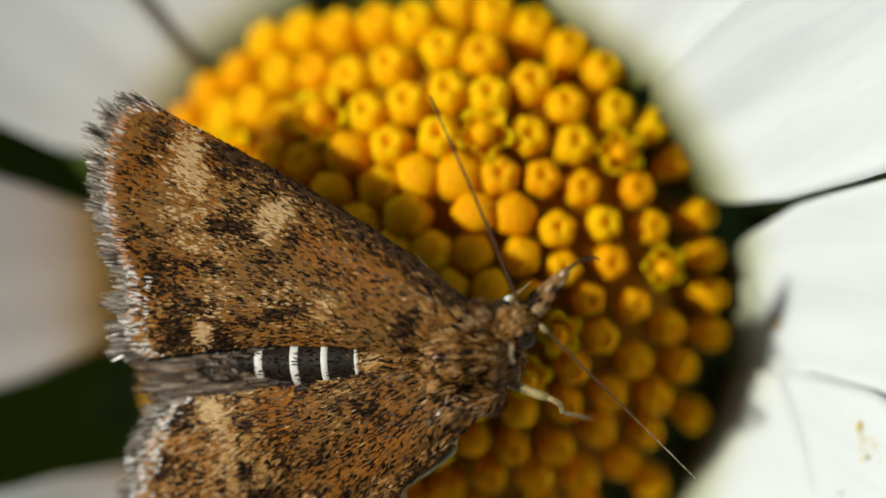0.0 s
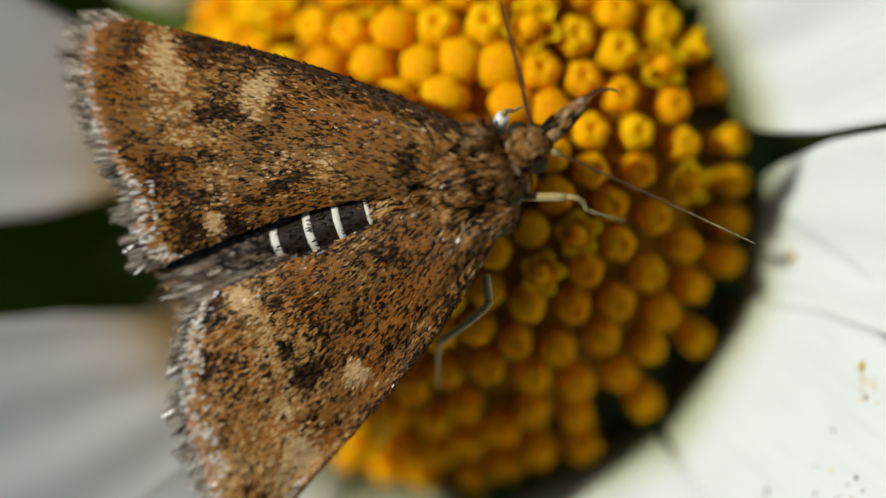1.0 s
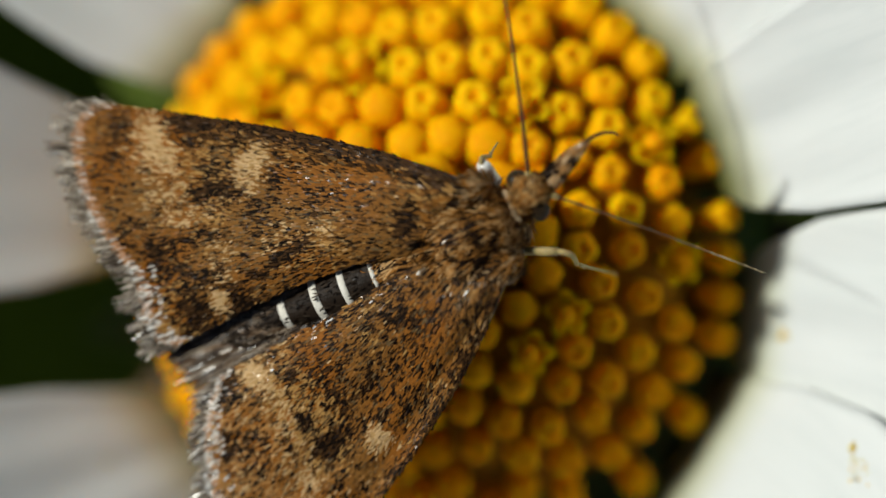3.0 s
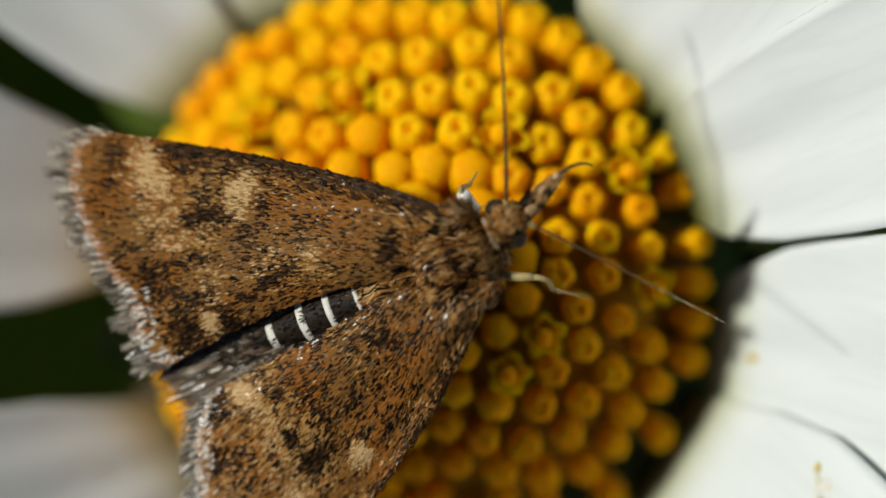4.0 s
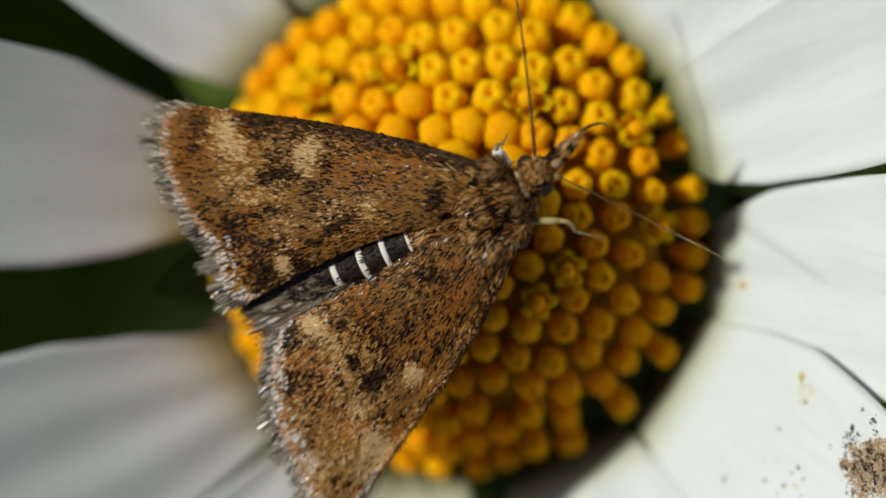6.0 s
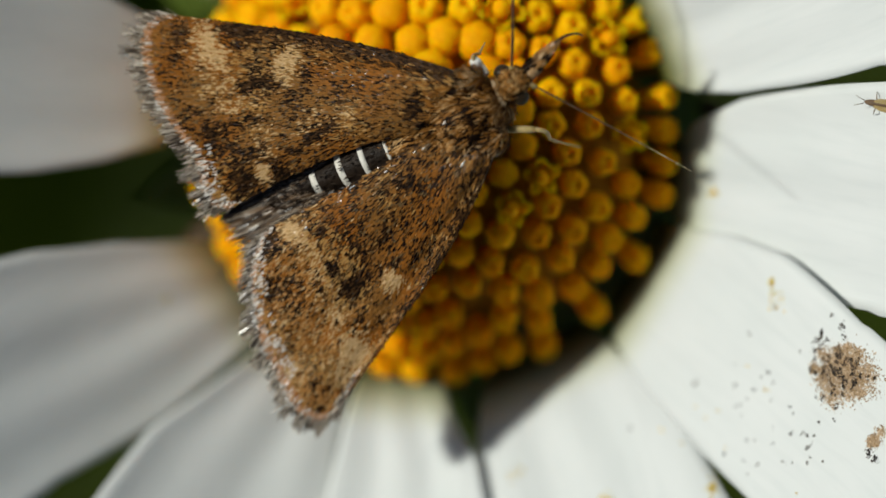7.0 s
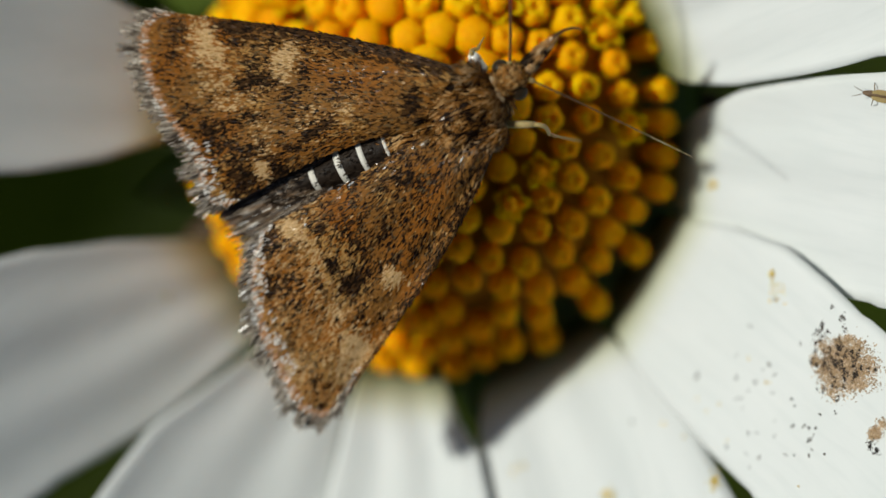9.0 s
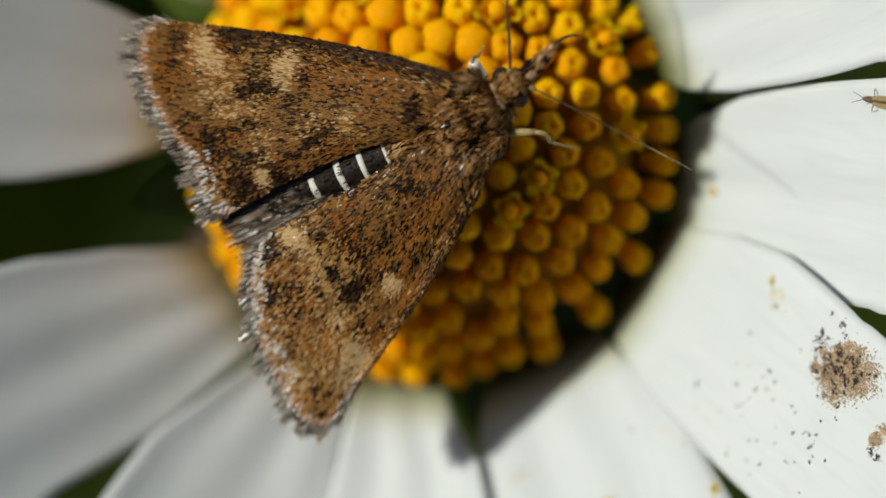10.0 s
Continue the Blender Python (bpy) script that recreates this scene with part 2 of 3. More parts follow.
def dome(r):
    return DOME_H * max(0.02, 1 - (r / DOME_R) ** 2) ** 0.75


def petal_height(r, slope=0.42, dip=1.5):
    """How the ray petals rise from the disc and cup outwards."""
    return 0.02 + slope * max(0, r - 5.2) + 0.015 * max(0, r - 6) ** 2 - dip * math.exp(-((r - 4.7) / 1.2) ** 2)


PETAL_R = (4.6, 5.5, 6.3, 7.5, 9.0, 11.5)  # radii at which the petals' edges are given


def build_petal(daisy, edges, lift, twist, slope, dip, seed, length=17.5):
    """A ray petal along local x; edges: the directions (degrees) of its two sides at the radii 5.5 to 11.5 mm."""
    n_s, n_w = 48, 22
    r0 = 4.6
    low, high = edges
    angle = (low[3] + high[3]) / 2
    low, high = ([e[0] * 0.7 + angle * 0.3, *e] for e in (low, high))
    rows = []
    for i in range(n_s + 1):
        r = r0 + (length - r0) * i / n_s
        a, b = (radians(np.interp(r, PETAL_R, e) - angle) for e in (low, high))
        side = [r * math.sin(a), r * math.sin(b)]
        if r > 11.5:
            side = [11.5 * math.sin(a) * 1.03, 11.5 * math.sin(b) * 1.03]
        end = max(0.0, (r - (length - 4.5)) / 4.5)
        close = math.sqrt(max(0.004, 1 - end ** 2.2))
        mid, w = (side[0] + side[1]) / 2, (side[1] - side[0]) / 2 * close
        row = []
        for j in range(n_w + 1):
            v = 2 * j / n_w - 1
            z = petal_height(r, slope, dip) + lift
            groove = (0.035 + 0.08 * abs(twist)) * min(1, (r - r0) / 3) * math.cos(v * (7.0 + seed % 2) + seed)
            cup = 0.10 * w * (v * v) * (1 if seed % 2 < 1 else -0.5)
            z += groove * (1 - 0.6 * end) + cup + twist * v * w + 0.10 * mottled((r * 0.3, v * 1.2, seed), 1.0)
            x = math.sqrt(max(0.0, r * r - (mid + v * w) ** 2)) if r < 9 else r - 0.5 * (mid + v * w) ** 2 / 9
            row.append((x + 0.12 * mottled((v * 2, seed, 0), 1) * end * 6, mid + v * w + 0.05 * mottled((r * 0.5, seed * 3.1, v * 0.3), 1.0), z))
        rows.append(row)
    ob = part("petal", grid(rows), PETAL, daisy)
    ob.matrix_basis = Matrix.Rotation(radians(angle), 4, "Z")
    return solid(ob, 0.12)


def bud_mesh(r, h, crease, open_tip):
    """A closed floret: a rounded five-sided club with creases that meet at its tip."""
    nu = 20
    prof = [(0.72, 0.0), (0.82, 0.3), (0.95, 0.5), (1.0, 0.63), (0.97, 0.74), (0.88, 0.85), (0.71, 0.935), (0.47, 0.985), (0.24, 1.0 - 0.6 * open_tip), (0.10, 1.0 - 1.5 * open_tip)]
    rows = []
    for q, z in prof:
        row = []
        for k in range(nu):
            a = 2 * math.pi * k / nu
            five = 1 + 0.065 * math.cos(5 * a) * q
            dip = crease * max(0, math.cos(5 * a + math.pi)) ** 4 * max(0, z - 0.85) / 0.17
            row.append((r * q * five * math.cos(a), r * q * five * math.sin(a), h * z - dip * h))
        rows.append(row)
    return grid(rows, True, True)


def open_mesh(r, h):
    """An open floret: a bell of five pointed, spread lobes."""
    nu = 30
    prof = [(0.5, 0.0, 0), (0.62, 0.45, 0), (0.80, 0.72, 0.0), (1.0, 0.90, 0.5), (1.25, 0.97, 1.0), (1.18, 0.93, 1.0), (0.82, 0.84, 0.3), (0.5, 0.66, 0), (0.42, 0.4, 0)]
    rows = []
    for q, z, star in prof:
        row = []
        for k in range(nu):
            a = 2 * math.pi * k / nu
            lobe = abs(math.cos(2.5 * a))
            rr = r * q * (1 - star * 0.48 * (1 - lobe) )
            row.append((rr * math.cos(a), rr * math.sin(a), h * (z - 0.10 * star * lobe)))
        rows.append(row)
    return grid(rows, True, True)


def as_mesh(bm, name, material):
    bmesh.ops.recalc_face_normals(bm, faces=bm.faces)
    bm.transform(Matrix.Scale(K, 4))
    me = bpy.data.meshes.new(name)
    bm.to_mesh(me)
    bm.free()
    me.materials.append(material)
    for p in me.polygons:
        p.use_smooth = True
    return me


def build_daisy():
    daisy = thing("daisy", "white ox-eye daisy in full bloom with a domed yellow disc", "flower")
    # disc under the florets
    rows = [[(r * math.cos(a), r * math.sin(a), dome(r) - 0.52 if r < 4.75 else -0.9) for a in (2 * math.pi * k / 48 for k in range(48))] for r in (0.05, 1, 2, 3, 3.7, 4.3, 4.7, 4.85, 5.0)]
    part("receptacle", grid(rows, True, True), DISC, daisy, "ochre flower base between the florets")
    rows = [[(r * math.cos(a), r * math.sin(a), z) for a in (2 * math.pi * k / 40 for k in range(40))] for r, z in ((5.4, -0.75), (6.1, -1.2), (5.6, -2.2), (3.8, -3.6), (1.6, -4.6), (1.1, -6), (1.0, -14))]
    part("calyx", grid(rows, True, True), BRACT, daisy, "green cup under the petals")
    stem = [(0, 0, -13), (1, -2, -60), (4, -3, -140), (2, 4, -240), (0, 0, -332)]
    part("stem", tube(bezier(stem, 24), [1.05 + 0.02 * k for k in range(24)], 10), STEM, daisy)
    # toothed leaves on the stem
    for way, rise, size in ((172, 0.10, 1.0), (216, 0.05, 1.4), (246, 0.12, 0.95), (120, 0.08, 0.7)):
        rows = []
        for i in range(25):
            u = i / 24
            w = 15 * size * math.sin(math.pi * (0.06 + 0.92 * u ** 0.8)) * (1 + 0.10 * math.sin(i * 2.6))
            rows.append([(52 * size * u, v * w, 52 * rise * u - 7 * u * u + 0.10 * w * v * v + 0.5 * math.cos(v * 6)) for v in (-1, -0.6, -0.2, 0, 0.2, 0.6, 1)])
        ob = part("leaf", grid(rows), LEAF, daisy, "dark green toothed stem leaf")
        ob.matrix_basis = Matrix.Translation(Vector((3.4, -1.5, -150)) * K) @ Matrix.Rotation(radians(way), 4, "Z")
        solid(ob, 0.3)
    # bracts below the petals
    for k in range(26):
        a = 2 * math.pi * k / 26 + 0.05 * mottled((k, 3, 1), 1.7)
        rows = []
        for i in range(9):
            u = i / 8
            w = 0.85 * (1 - u ** 3) + 0.05
            r = 4.6 + 3.1 * u
            rows.append([(r, v * w, -1.15 - 0.55 * (1 - u) + 0.35 * u * u - 0.15 * v * v) for v in (-1, -0.5, 0, 0.5, 1)])
        ob = part("bract", grid(rows), BRACT if k % 3 else BRACT_EDGE, daisy)
        ob.matrix_basis = Matrix.Rotation(a, 4, "Z")
        solid(ob, 0.1)
    # ray petals: directions of both edges, height, twist, slope, dip at the root
    petals = ((((37.5, 33.5, 31.5, 30.5, 30), (50, 59.5, 62, 62, 61)), 0.30, -0.05, 0.40, 0.5), (((14, 9.8, 8.5, 8.8, 10.4), (29, 35.6, 35.2, 34.8, 33.8)), 0.36, -0.02, 0.40, 0.4),
              (((-18, -20, -21.5, -21.5, -18.6), (-3, 3.6, 7.0, 8.2, 8.0)), 0.06, 0.03, 0.45, 0.6), (((-45, -48.2, -48.6, -47.3, -44.8), (-23, -20, -17, -16.5, -20.5)), 0.12, 0.02, 0.48, 2.3),
              (((-78.5, -80.3, -81.2, -81, -81), (-57, -50.3, -47.4, -46.6, -48.0)), 0.20, -0.05, 0.44, 2.6), (((-109, -108, -106.4, -105.6, -105), (-92, -86.6, -80.8, -79.3, -79.0)), 0.58, 0.08, 0.37, 2.5),
              (((-125, -128.5, -131, -133.2, -131), (-113, -110.5, -107.5, -105, -104)), -0.06, -0.34, 0.58, 2.2), (((-151, -156, -161.2, -164.7, -165.5), (-131, -131, -132, -133, -136.8)), -0.16, -0.36, 0.82, 1.5),
              (((161, 158, 155, 152.8, 154), (180, 182, 184, 184.2, 182)), 0.0, -0.08, 0.80, 1.5), (((128, 127, 125, 124, 123), (147, 149, 150.3, 149, 146)), 0.08, 0.03, 0.40, 0.4),
              (((104, 103, 102, 101, 100), (123, 128, 130, 130, 129)), -0.02, -0.02, 0.36, 0.3), (((69, 66.2, 65, 64.5, 64), (95, 97, 98, 98, 97)), 0.05, 0.0, 0.41, 0.35))
    for k, (edges, lift, twist, slope, dip) in enumerate(petals):
        build_petal(daisy, edges, lift, twist, slope, dip, 0.37 + 1.31 * k + (1 if k < 4 else 0))
    # florets over the dome, packed from a golden-angle spiral
    n = 196
    rs = np.linspace(0, 5.88, 1500)
    z = DOME_H * (1 - (rs / DOME_R) ** 2) ** 0.75
    area = np.cumsum(rs * (np.hypot(np.gradient(rs), np.gradient(z)) / np.gradient(rs)) ** 0.45)
    kinds = {"round": as_mesh(bud_mesh(0.438, 1.15, 0.0, -0.01), "round_bud", BUD), "creased": as_mesh(bud_mesh(0.408, 1.2, 0.06, 0.09), "creased_bud", BUD),
             "dotted": as_mesh(bud_mesh(0.40, 1.25, 0.06, 0.12), "dotted_bud", OPEN), "open": as_mesh(open_mesh(0.47, 1.35), "open_floret", OPEN)}
    opened = ((4.84, 1.29), (2.44, -1.4), (3.2, -0.4), (1.0, 3.4), (2.3, 3.5), (-0.9, 4.0), (-3.0, 3.6), (-1.5, -5.0), (4.3, 2.6), (5.0, 0.4))
    first = [(float(np.interp((k + 0.5) / n * area[-1], area, rs)), k * 2.399963 + 0.1309) for k in range(n)]
    spots = np.array([(r * math.cos(a), r * math.sin(a)) for r, a in first])
    spots += 0.26 * np.random.default_rng(11).normal(size=spots.shape)
    for _ in range(40):  # crowded florets push one another apart
        gap = spots[:, None] - spots[None]
        dist = np.hypot(gap[..., 0], gap[..., 1]) + np.eye(n) * 9
        push = np.clip(0.80 - dist, 0, 1) / dist
        spots += 0.3 * (gap * push[..., None]).sum(1)
        out = np.hypot(spots[:, 0], spots[:, 1])
        spots *= np.minimum(1, 5.85 / out)[:, None]
    for x, y in spots.tolist():
        r, a = math.hypot(x, y), math.atan2(y, x)
        near = min(math.hypot(x - p[0], y - p[1]) for p in opened)
        rnd = 0.5 + 0.5 * mottled((x, y, 5), 2.3)
        kind = "open" if near < 0.36 else "round" if r < 3.0 + 0.8 * rnd else "dotted" if (rnd > 0.62 and y > -1) or (y > 2.2 and rnd > 0.4) else "creased"
        slope = math.atan2(dome(max(0, r - 0.05)) - dome(r + 0.05), 0.1) * 0.85
        young = min(1, max(0, (0.9 * x - y + 1.2) / 4))
        size = (1.02 - 0.23 * young) * (0.92 + 0.16 * rnd)
        ob = new("floret", kinds[kind])
        ob.parent = daisy
        ob.matrix_basis = (Matrix.Translation(Vector((x, y, dome(min(r, 5.8)) + 0.3 + 0.12 * mottled((x, y, 12), 2.9))) * K) @ Matrix.Rotation(a, 4, "Z") @ Matrix.Rotation(slope, 4, "Y")
                           @ Matrix.Rotation(radians(9 * mottled((x, y, 1), 3.7)), 4, "X") @ Matrix.Rotation(rnd * 6, 4, "Z") @ Matrix.Diagonal((size, size * (1 + 0.10 * mottled((x, y, 8), 4.1)), size, 1)) @ Matrix.Translation((0, 0, -1.2 * K)))
        if kind == "open":
            tagged(ob, "open five-lobed yellow floret")
            pts = [(0, 0, 0.5), (0.02, 0, 1.0), (0.05, 0.02, 1.35), (0.06, 0.03, 1.48)]
            part("style", tube(pts, [0.16, 0.2, 0.22, 0.1], 9), BUD, ob)
    return daisy


# ---- dirt and pollen lying on the petals ----
def on_petal(x, y):
    """The place on the petals straight below (x, y)."""
    slant = Vector((0.0, 0.0, 1))
    hit, place, *_ = scene.ray_cast(bpy.context.evaluated_depsgraph_get(), (Vector((x, y, 0.2)) + slant * 5) * K, -slant)
    return tuple(place / K) if hit else (x, y, 0.2)


def grains(name, spots, label, category, color, size, count):
    P, C, S = [], [], []
    for x, y, spread, share in spots:
        for _ in range(int(count * share)):
            g = rng.normal(size=2) * spread
            px, py = x + g[0], y + g[1]
            P.append(on_petal(px, py))
            base = color[0] if rng.random() < 0.6 else color[1]
            C.append(toned(base))
            S.append(size * (0.5 + rng.random()))
    V, F, col = [], [], []
    for p, c, s in zip(P, C, S):
        b = len(V)
        off = rng.normal(size=(6, 3)) * 0.25
        for o, d in zip(off, ((1, 0, 0), (0, 1, 0), (-1, 0, 0), (0, -1, 0), (0, 0, 0.8), (0, 0, -0.6))):
            V.append([(p[i] + (d[i] + o[i]) * s * 0.5) * K for i in range(3)])
        F += [(b, b + 1, b + 4), (b + 1, b + 2, b + 4), (b + 2, b + 3, b + 4), (b + 3, b, b + 4), (b + 1, b, b + 5), (b + 2, b + 1, b + 5), (b + 3, b + 2, b + 5), (b, b + 3, b + 5)]
        col += [(*c, 1)] * 6
    me = bpy.data.meshes.new(name)
    me.from_pydata(V, [], F)
    att = me.color_attributes.new("pigment", "FLOAT_COLOR", "POINT")
    att.data.foreach_set("color", np.array(col).ravel())
    me.materials.append(GRAIN)
    return tagged(new(name, me), label, category, kind="stuff")


def build_dirt():
    brown, tan, black = (0.42, 0.28, 0.15), (0.70, 0.53, 0.36), (0.03, 0.025, 0.022)
    patch = [(10.12 + 0.40 * rng.normal(), -5.0 + 0.33 * rng.normal(), 0.05 + 0.13 * rng.random(), 0.022) for _ in range(42)]
    patch += [(10.95 + 0.1 * rng.normal(), -6.4 + 0.2 * rng.normal(), 0.06, 0.014) for _ in range(6)]
    grains("dirt_patch", patch, "crumbly brown dirt patch dried on a white petal", "dirt", (brown, tan), 0.04, 9000)
    blots = [(10.05 + 0.4 * rng.normal(), -4.95 + 0.33 * rng.normal(), 0.02 + 0.03 * rng.random(), 0.02) for _ in range(60)]
    strewn = [(x, y, 0.012 + 0.03 * rng.random(), 0.007) for x, y in zip(7.0 + 3.2 * rng.random(46), -7.6 + 3.9 * rng.random(46))]
    clots = [(10.08, -3.94, 0.05, 0.04), (9.82, -3.74, 0.03, 0.02), (9.72, -4.3, 0.04, 0.03), (9.55, -4.5, 0.03, 0.02), (9.35, -6.65, 0.05, 0.03), (9.3, -6.45, 0.03, 0.02), (10.9, -6.62, 0.07, 0.06), (11.05, -6.75, 0.05, 0.04), (4.85, -6.64, 0.03, 0.012), (6.45, -5.53, 0.03, 0.012)]
    grains("dirt_specks", blots + strewn + clots, "scattered black specks of dirt on white petals", "dirt", (black, (0.10, 0.07, 0.05)), 0.055, 420)
    gold, pale = (0.80, 0.52, 0.02), (0.70, 0.60, 0.15)
    grains("pollen_grains", ((8.28, -3.15, 0.04, 0.2), (8.42, -3.52, 0.13, 0.2), (6.7, -1.3, 0.06, 0.25), (6.94, -7.83, 0.12, 0.2), (4.39, -8.27, 0.1, 0.3), (2.15, -7.73, 0.12, 0.12), (6.94, -7.83, 0.05, 0.2), (-6.15, -3.82, 0.05, 0.05), (7.0, -6.6, 0.9, 0.1)), "yellow pollen grains strewn over white petals", "pollen", (gold, pale), 0.06, 130)


def build_midge():
    """A tiny brown insect on a petal."""
    x, y, z = on_petal(10.95, 1.08)
    bug = thing("tiny_insect", "tiny brown winged insect resting on a white petal", "insect", Matrix.Translation(Vector((x, y, z + 0.1)) * K) @ Matrix.Rotation(radians(170), 4, "Z"))
    part("body", ellipsoid((0, 0, 0), (0.34, 0.09, 0.08), 10, 8), WING, bug)
    for s in (-1, 1):
        part("wing", grid([[(0.1 - 0.55 * u, s * (0.03 + v * 0.12 * math.sin(math.pi * (0.15 + 0.8 * u))), 0.09) for v in (0, 0.5, 1)] for u in (0, 0.25, 0.5, 0.75, 1)]), LEG, bug)
        part("leg", tube([(0.05, s * 0.05, -0.02), (0.08, s * 0.2, 0.02), (0.1, s * 0.28, -0.16)], [0.015, 0.012, 0.008], 6), WING, bug)
        part("antenna", tube([(0.33, s * 0.03, 0.02), (0.45, s * 0.08, 0.05), (0.55, s * 0.12, 0.03)], [0.01, 0.008, 0.005], 6), WING, bug)


# ---- the moth ----
# moth space: x ahead along the body, y to its left, z up, in mm; origin on the florets under the thorax
# outer margin from the costa round the apex to the inner corner, bow of the costa and of the inner edge
FOREWINGS = {1: dict(base=(0.31, 0.63), root=(-1.3, 0.04), bow=(0.27, 0.28),
                     margin=((-5.55, 4.60), (-5.95, 4.81), (-6.30, 4.72), (-6.50, 4.45), (-6.61, 4.0), (-6.66, 3.55), (-6.64, 3.07), (-6.56, 2.6), (-6.44, 2.15), (-6.32, 1.75), (-6.36, 1.3), (-6.46, 0.85), (-6.42, 0.45), (-6.1, 0.27))),
             -1: dict(base=(0.16, -0.75), root=(-1.3, -0.04), bow=(-0.33, -0.06),
                      margin=((-5.0, -4.25), (-5.41, -4.58), (-5.83, -4.85), (-6.2, -4.94), (-6.48, -4.86), (-6.64, -4.55), (-6.71, -3.97), (-6.71, -3.27), (-6.68, -2.72), (-6.58, -2.2), (-6.43, -1.7), (-6.23, -1.25), (-5.95, -0.85), (-5.6, -0.57)))}
for _w in FOREWINGS.values():
    _m = np.array(_w["margin"])
    _len = np.concatenate([[0], np.cumsum(np.hypot(*np.diff(_m, axis=0).T))])
    _w["along"], _w["mx"], _w["my"] = _len / _len[-1], _m[:, 0], _m[:, 1]


def wing_point(side, u, v):
    """A place on the forewing: u from its root to the outer margin, v from the costa to the inner edge."""
    w = FOREWINGS[side]
    bow = (w["bow"][0] * (1 - v) + w["bow"][1] * v) * math.sin(math.pi * min(1, u) ** 0.8)
    x = (1 - u) * (w["base"][0] * (1 - v) + w["root"][0] * v) + u * np.interp(v, w["along"], w["mx"])
    y = (1 - u) * (w["base"][1] * (1 - v) + w["root"][1] * v) + u * np.interp(v, w["along"], w["my"]) + bow
    a, s = abs(y), min(1.1, max(0, -x / 6.5))
    t = max(0, min(1, 1 - a / (0.85 + 0.63 * max(0, -x))))
    z = 1.42 - 0.02 * a - (0.022 if side > 0 else 0.012) * a * a + 0.30 * math.exp(-((a - 1.0) / 0.9) ** 2) * (1 - s) - 0.12 * max(0, 1 - t / 0.2) ** 2
    z += (0.45 if side > 0 else 0.22) * s * s * (1 - 0.75 * t * t) + 0.03 * math.sin(9 * v + 2 * u) + 0.025 * math.sin(24 * v) * u * u
    return Vector((x, y, z))


CREAM, TAN, RUST, DARK, GREY = (0.64, 0.42, 0.20), (0.27, 0.122, 0.028), (0.31, 0.102, 0.011), (0.011, 0.006, 0.003), (0.16, 0.10, 0.042)
BROWN, GOLD = (0.018, 0.009, 0.004), (0.31, 0.132, 0.028)
PALE_SPOTS = {1: ((-5.13, 3.76, 0.3, 0.5, 1.0), (-5.24, 2.79, 0.4, 0.25, 0.4), (-3.53, 2.73, 0.28, 0.26, 1.1), (-3.75, 2.35, 0.25, 0.2, 0.6), (-5.00, 0.66, 0.19, 0.25, 1.3), (-4.65, 1.40, 0.2, 0.32, 0.6), (-5.05, 2.30, 0.55, 0.16, 0.35), (-2.70, 1.09, 0.2, 0.2, 0.45), (-3.49, 1.26, 0.5, 0.25, 0.25), (-4.96, 3.35, 0.15, 0.2, 0.6)),
              -1: ((-4.99, 0.76, 0.2, 0.22, 1.4), (-4.79, 1.26, 0.22, 0.35, 0.4), (-3.41, 2.65, 0.2, 0.22, 1.4), (-4.92, 3.79, 0.28, 0.4, 1.4), (-5.39, 4.32, 0.25, 0.32, 0.7), (-4.68, 1.80, 0.2, 0.5, 0.3), (-4.92, 2.81, 0.25, 0.5, 0.3), (-6.29, 3.61, 0.3, 0.3, 0.5))}
DARK_SPOTS = {1: ((-6.05, 3.97, 0.5, 0.45, 0.35), (-5.63, 4.18, 0.25, 0.25, 0.45), (-3.26, 2.34, 0.13, 0.19, 1.5), (-4.45, 2.56, 0.3, 0.22, 1.2), (-4.11, 2.34, 0.22, 0.2, 0.9), (-4.03, 2.88, 0.3, 0.2, 0.6), (-5.78, 2.00, 0.36, 0.36, 1.1), (-5.23, 1.89, 0.32, 0.16, 0.7), (-5.54, 1.51, 0.5, 0.16, 0.8), (-5.49, 0.69, 0.38, 0.35, 1.5), (-4.70, 0.53, 0.22, 0.28, 1.2), (-5.27, 1.15, 0.4, 0.15, 0.8), (-3.17, 1.02, 0.32, 0.13, 0.9), (-3.96, 0.87, 0.55, 0.15, 0.8), (-4.70, 1.87, 0.12, 0.2, 0.8), (-6.08, 1.13, 0.25, 0.12, 0.7)),
              -1: ((-5.65, 0.62, 0.4, 0.42, 1.7), (-5.72, 1.90, 0.5, 0.4, 1.0), (-4.48, 1.82, 0.14, 0.2, 1.4), (-4.35, 2.44, 0.24, 0.28, 1.2), (-3.99, 2.41, 0.28, 0.14, 0.8), (-4.91, 2.19, 0.12, 0.12, 1.2), (-3.18, 2.32, 0.14, 0.12, 0.9), (-4.36, 1.03, 0.2, 0.14, 1.1), (-5.58, 2.52, 0.5, 0.28, 0.6), (-6.09, 4.34, 0.5, 0.4, 0.45), (-6.49, 2.53, 0.14, 0.14, 0.9), (-3.18, 1.76, 0.3, 0.2, 0.6), (-2.55, 2.18, 0.4, 0.2, 0.5))}


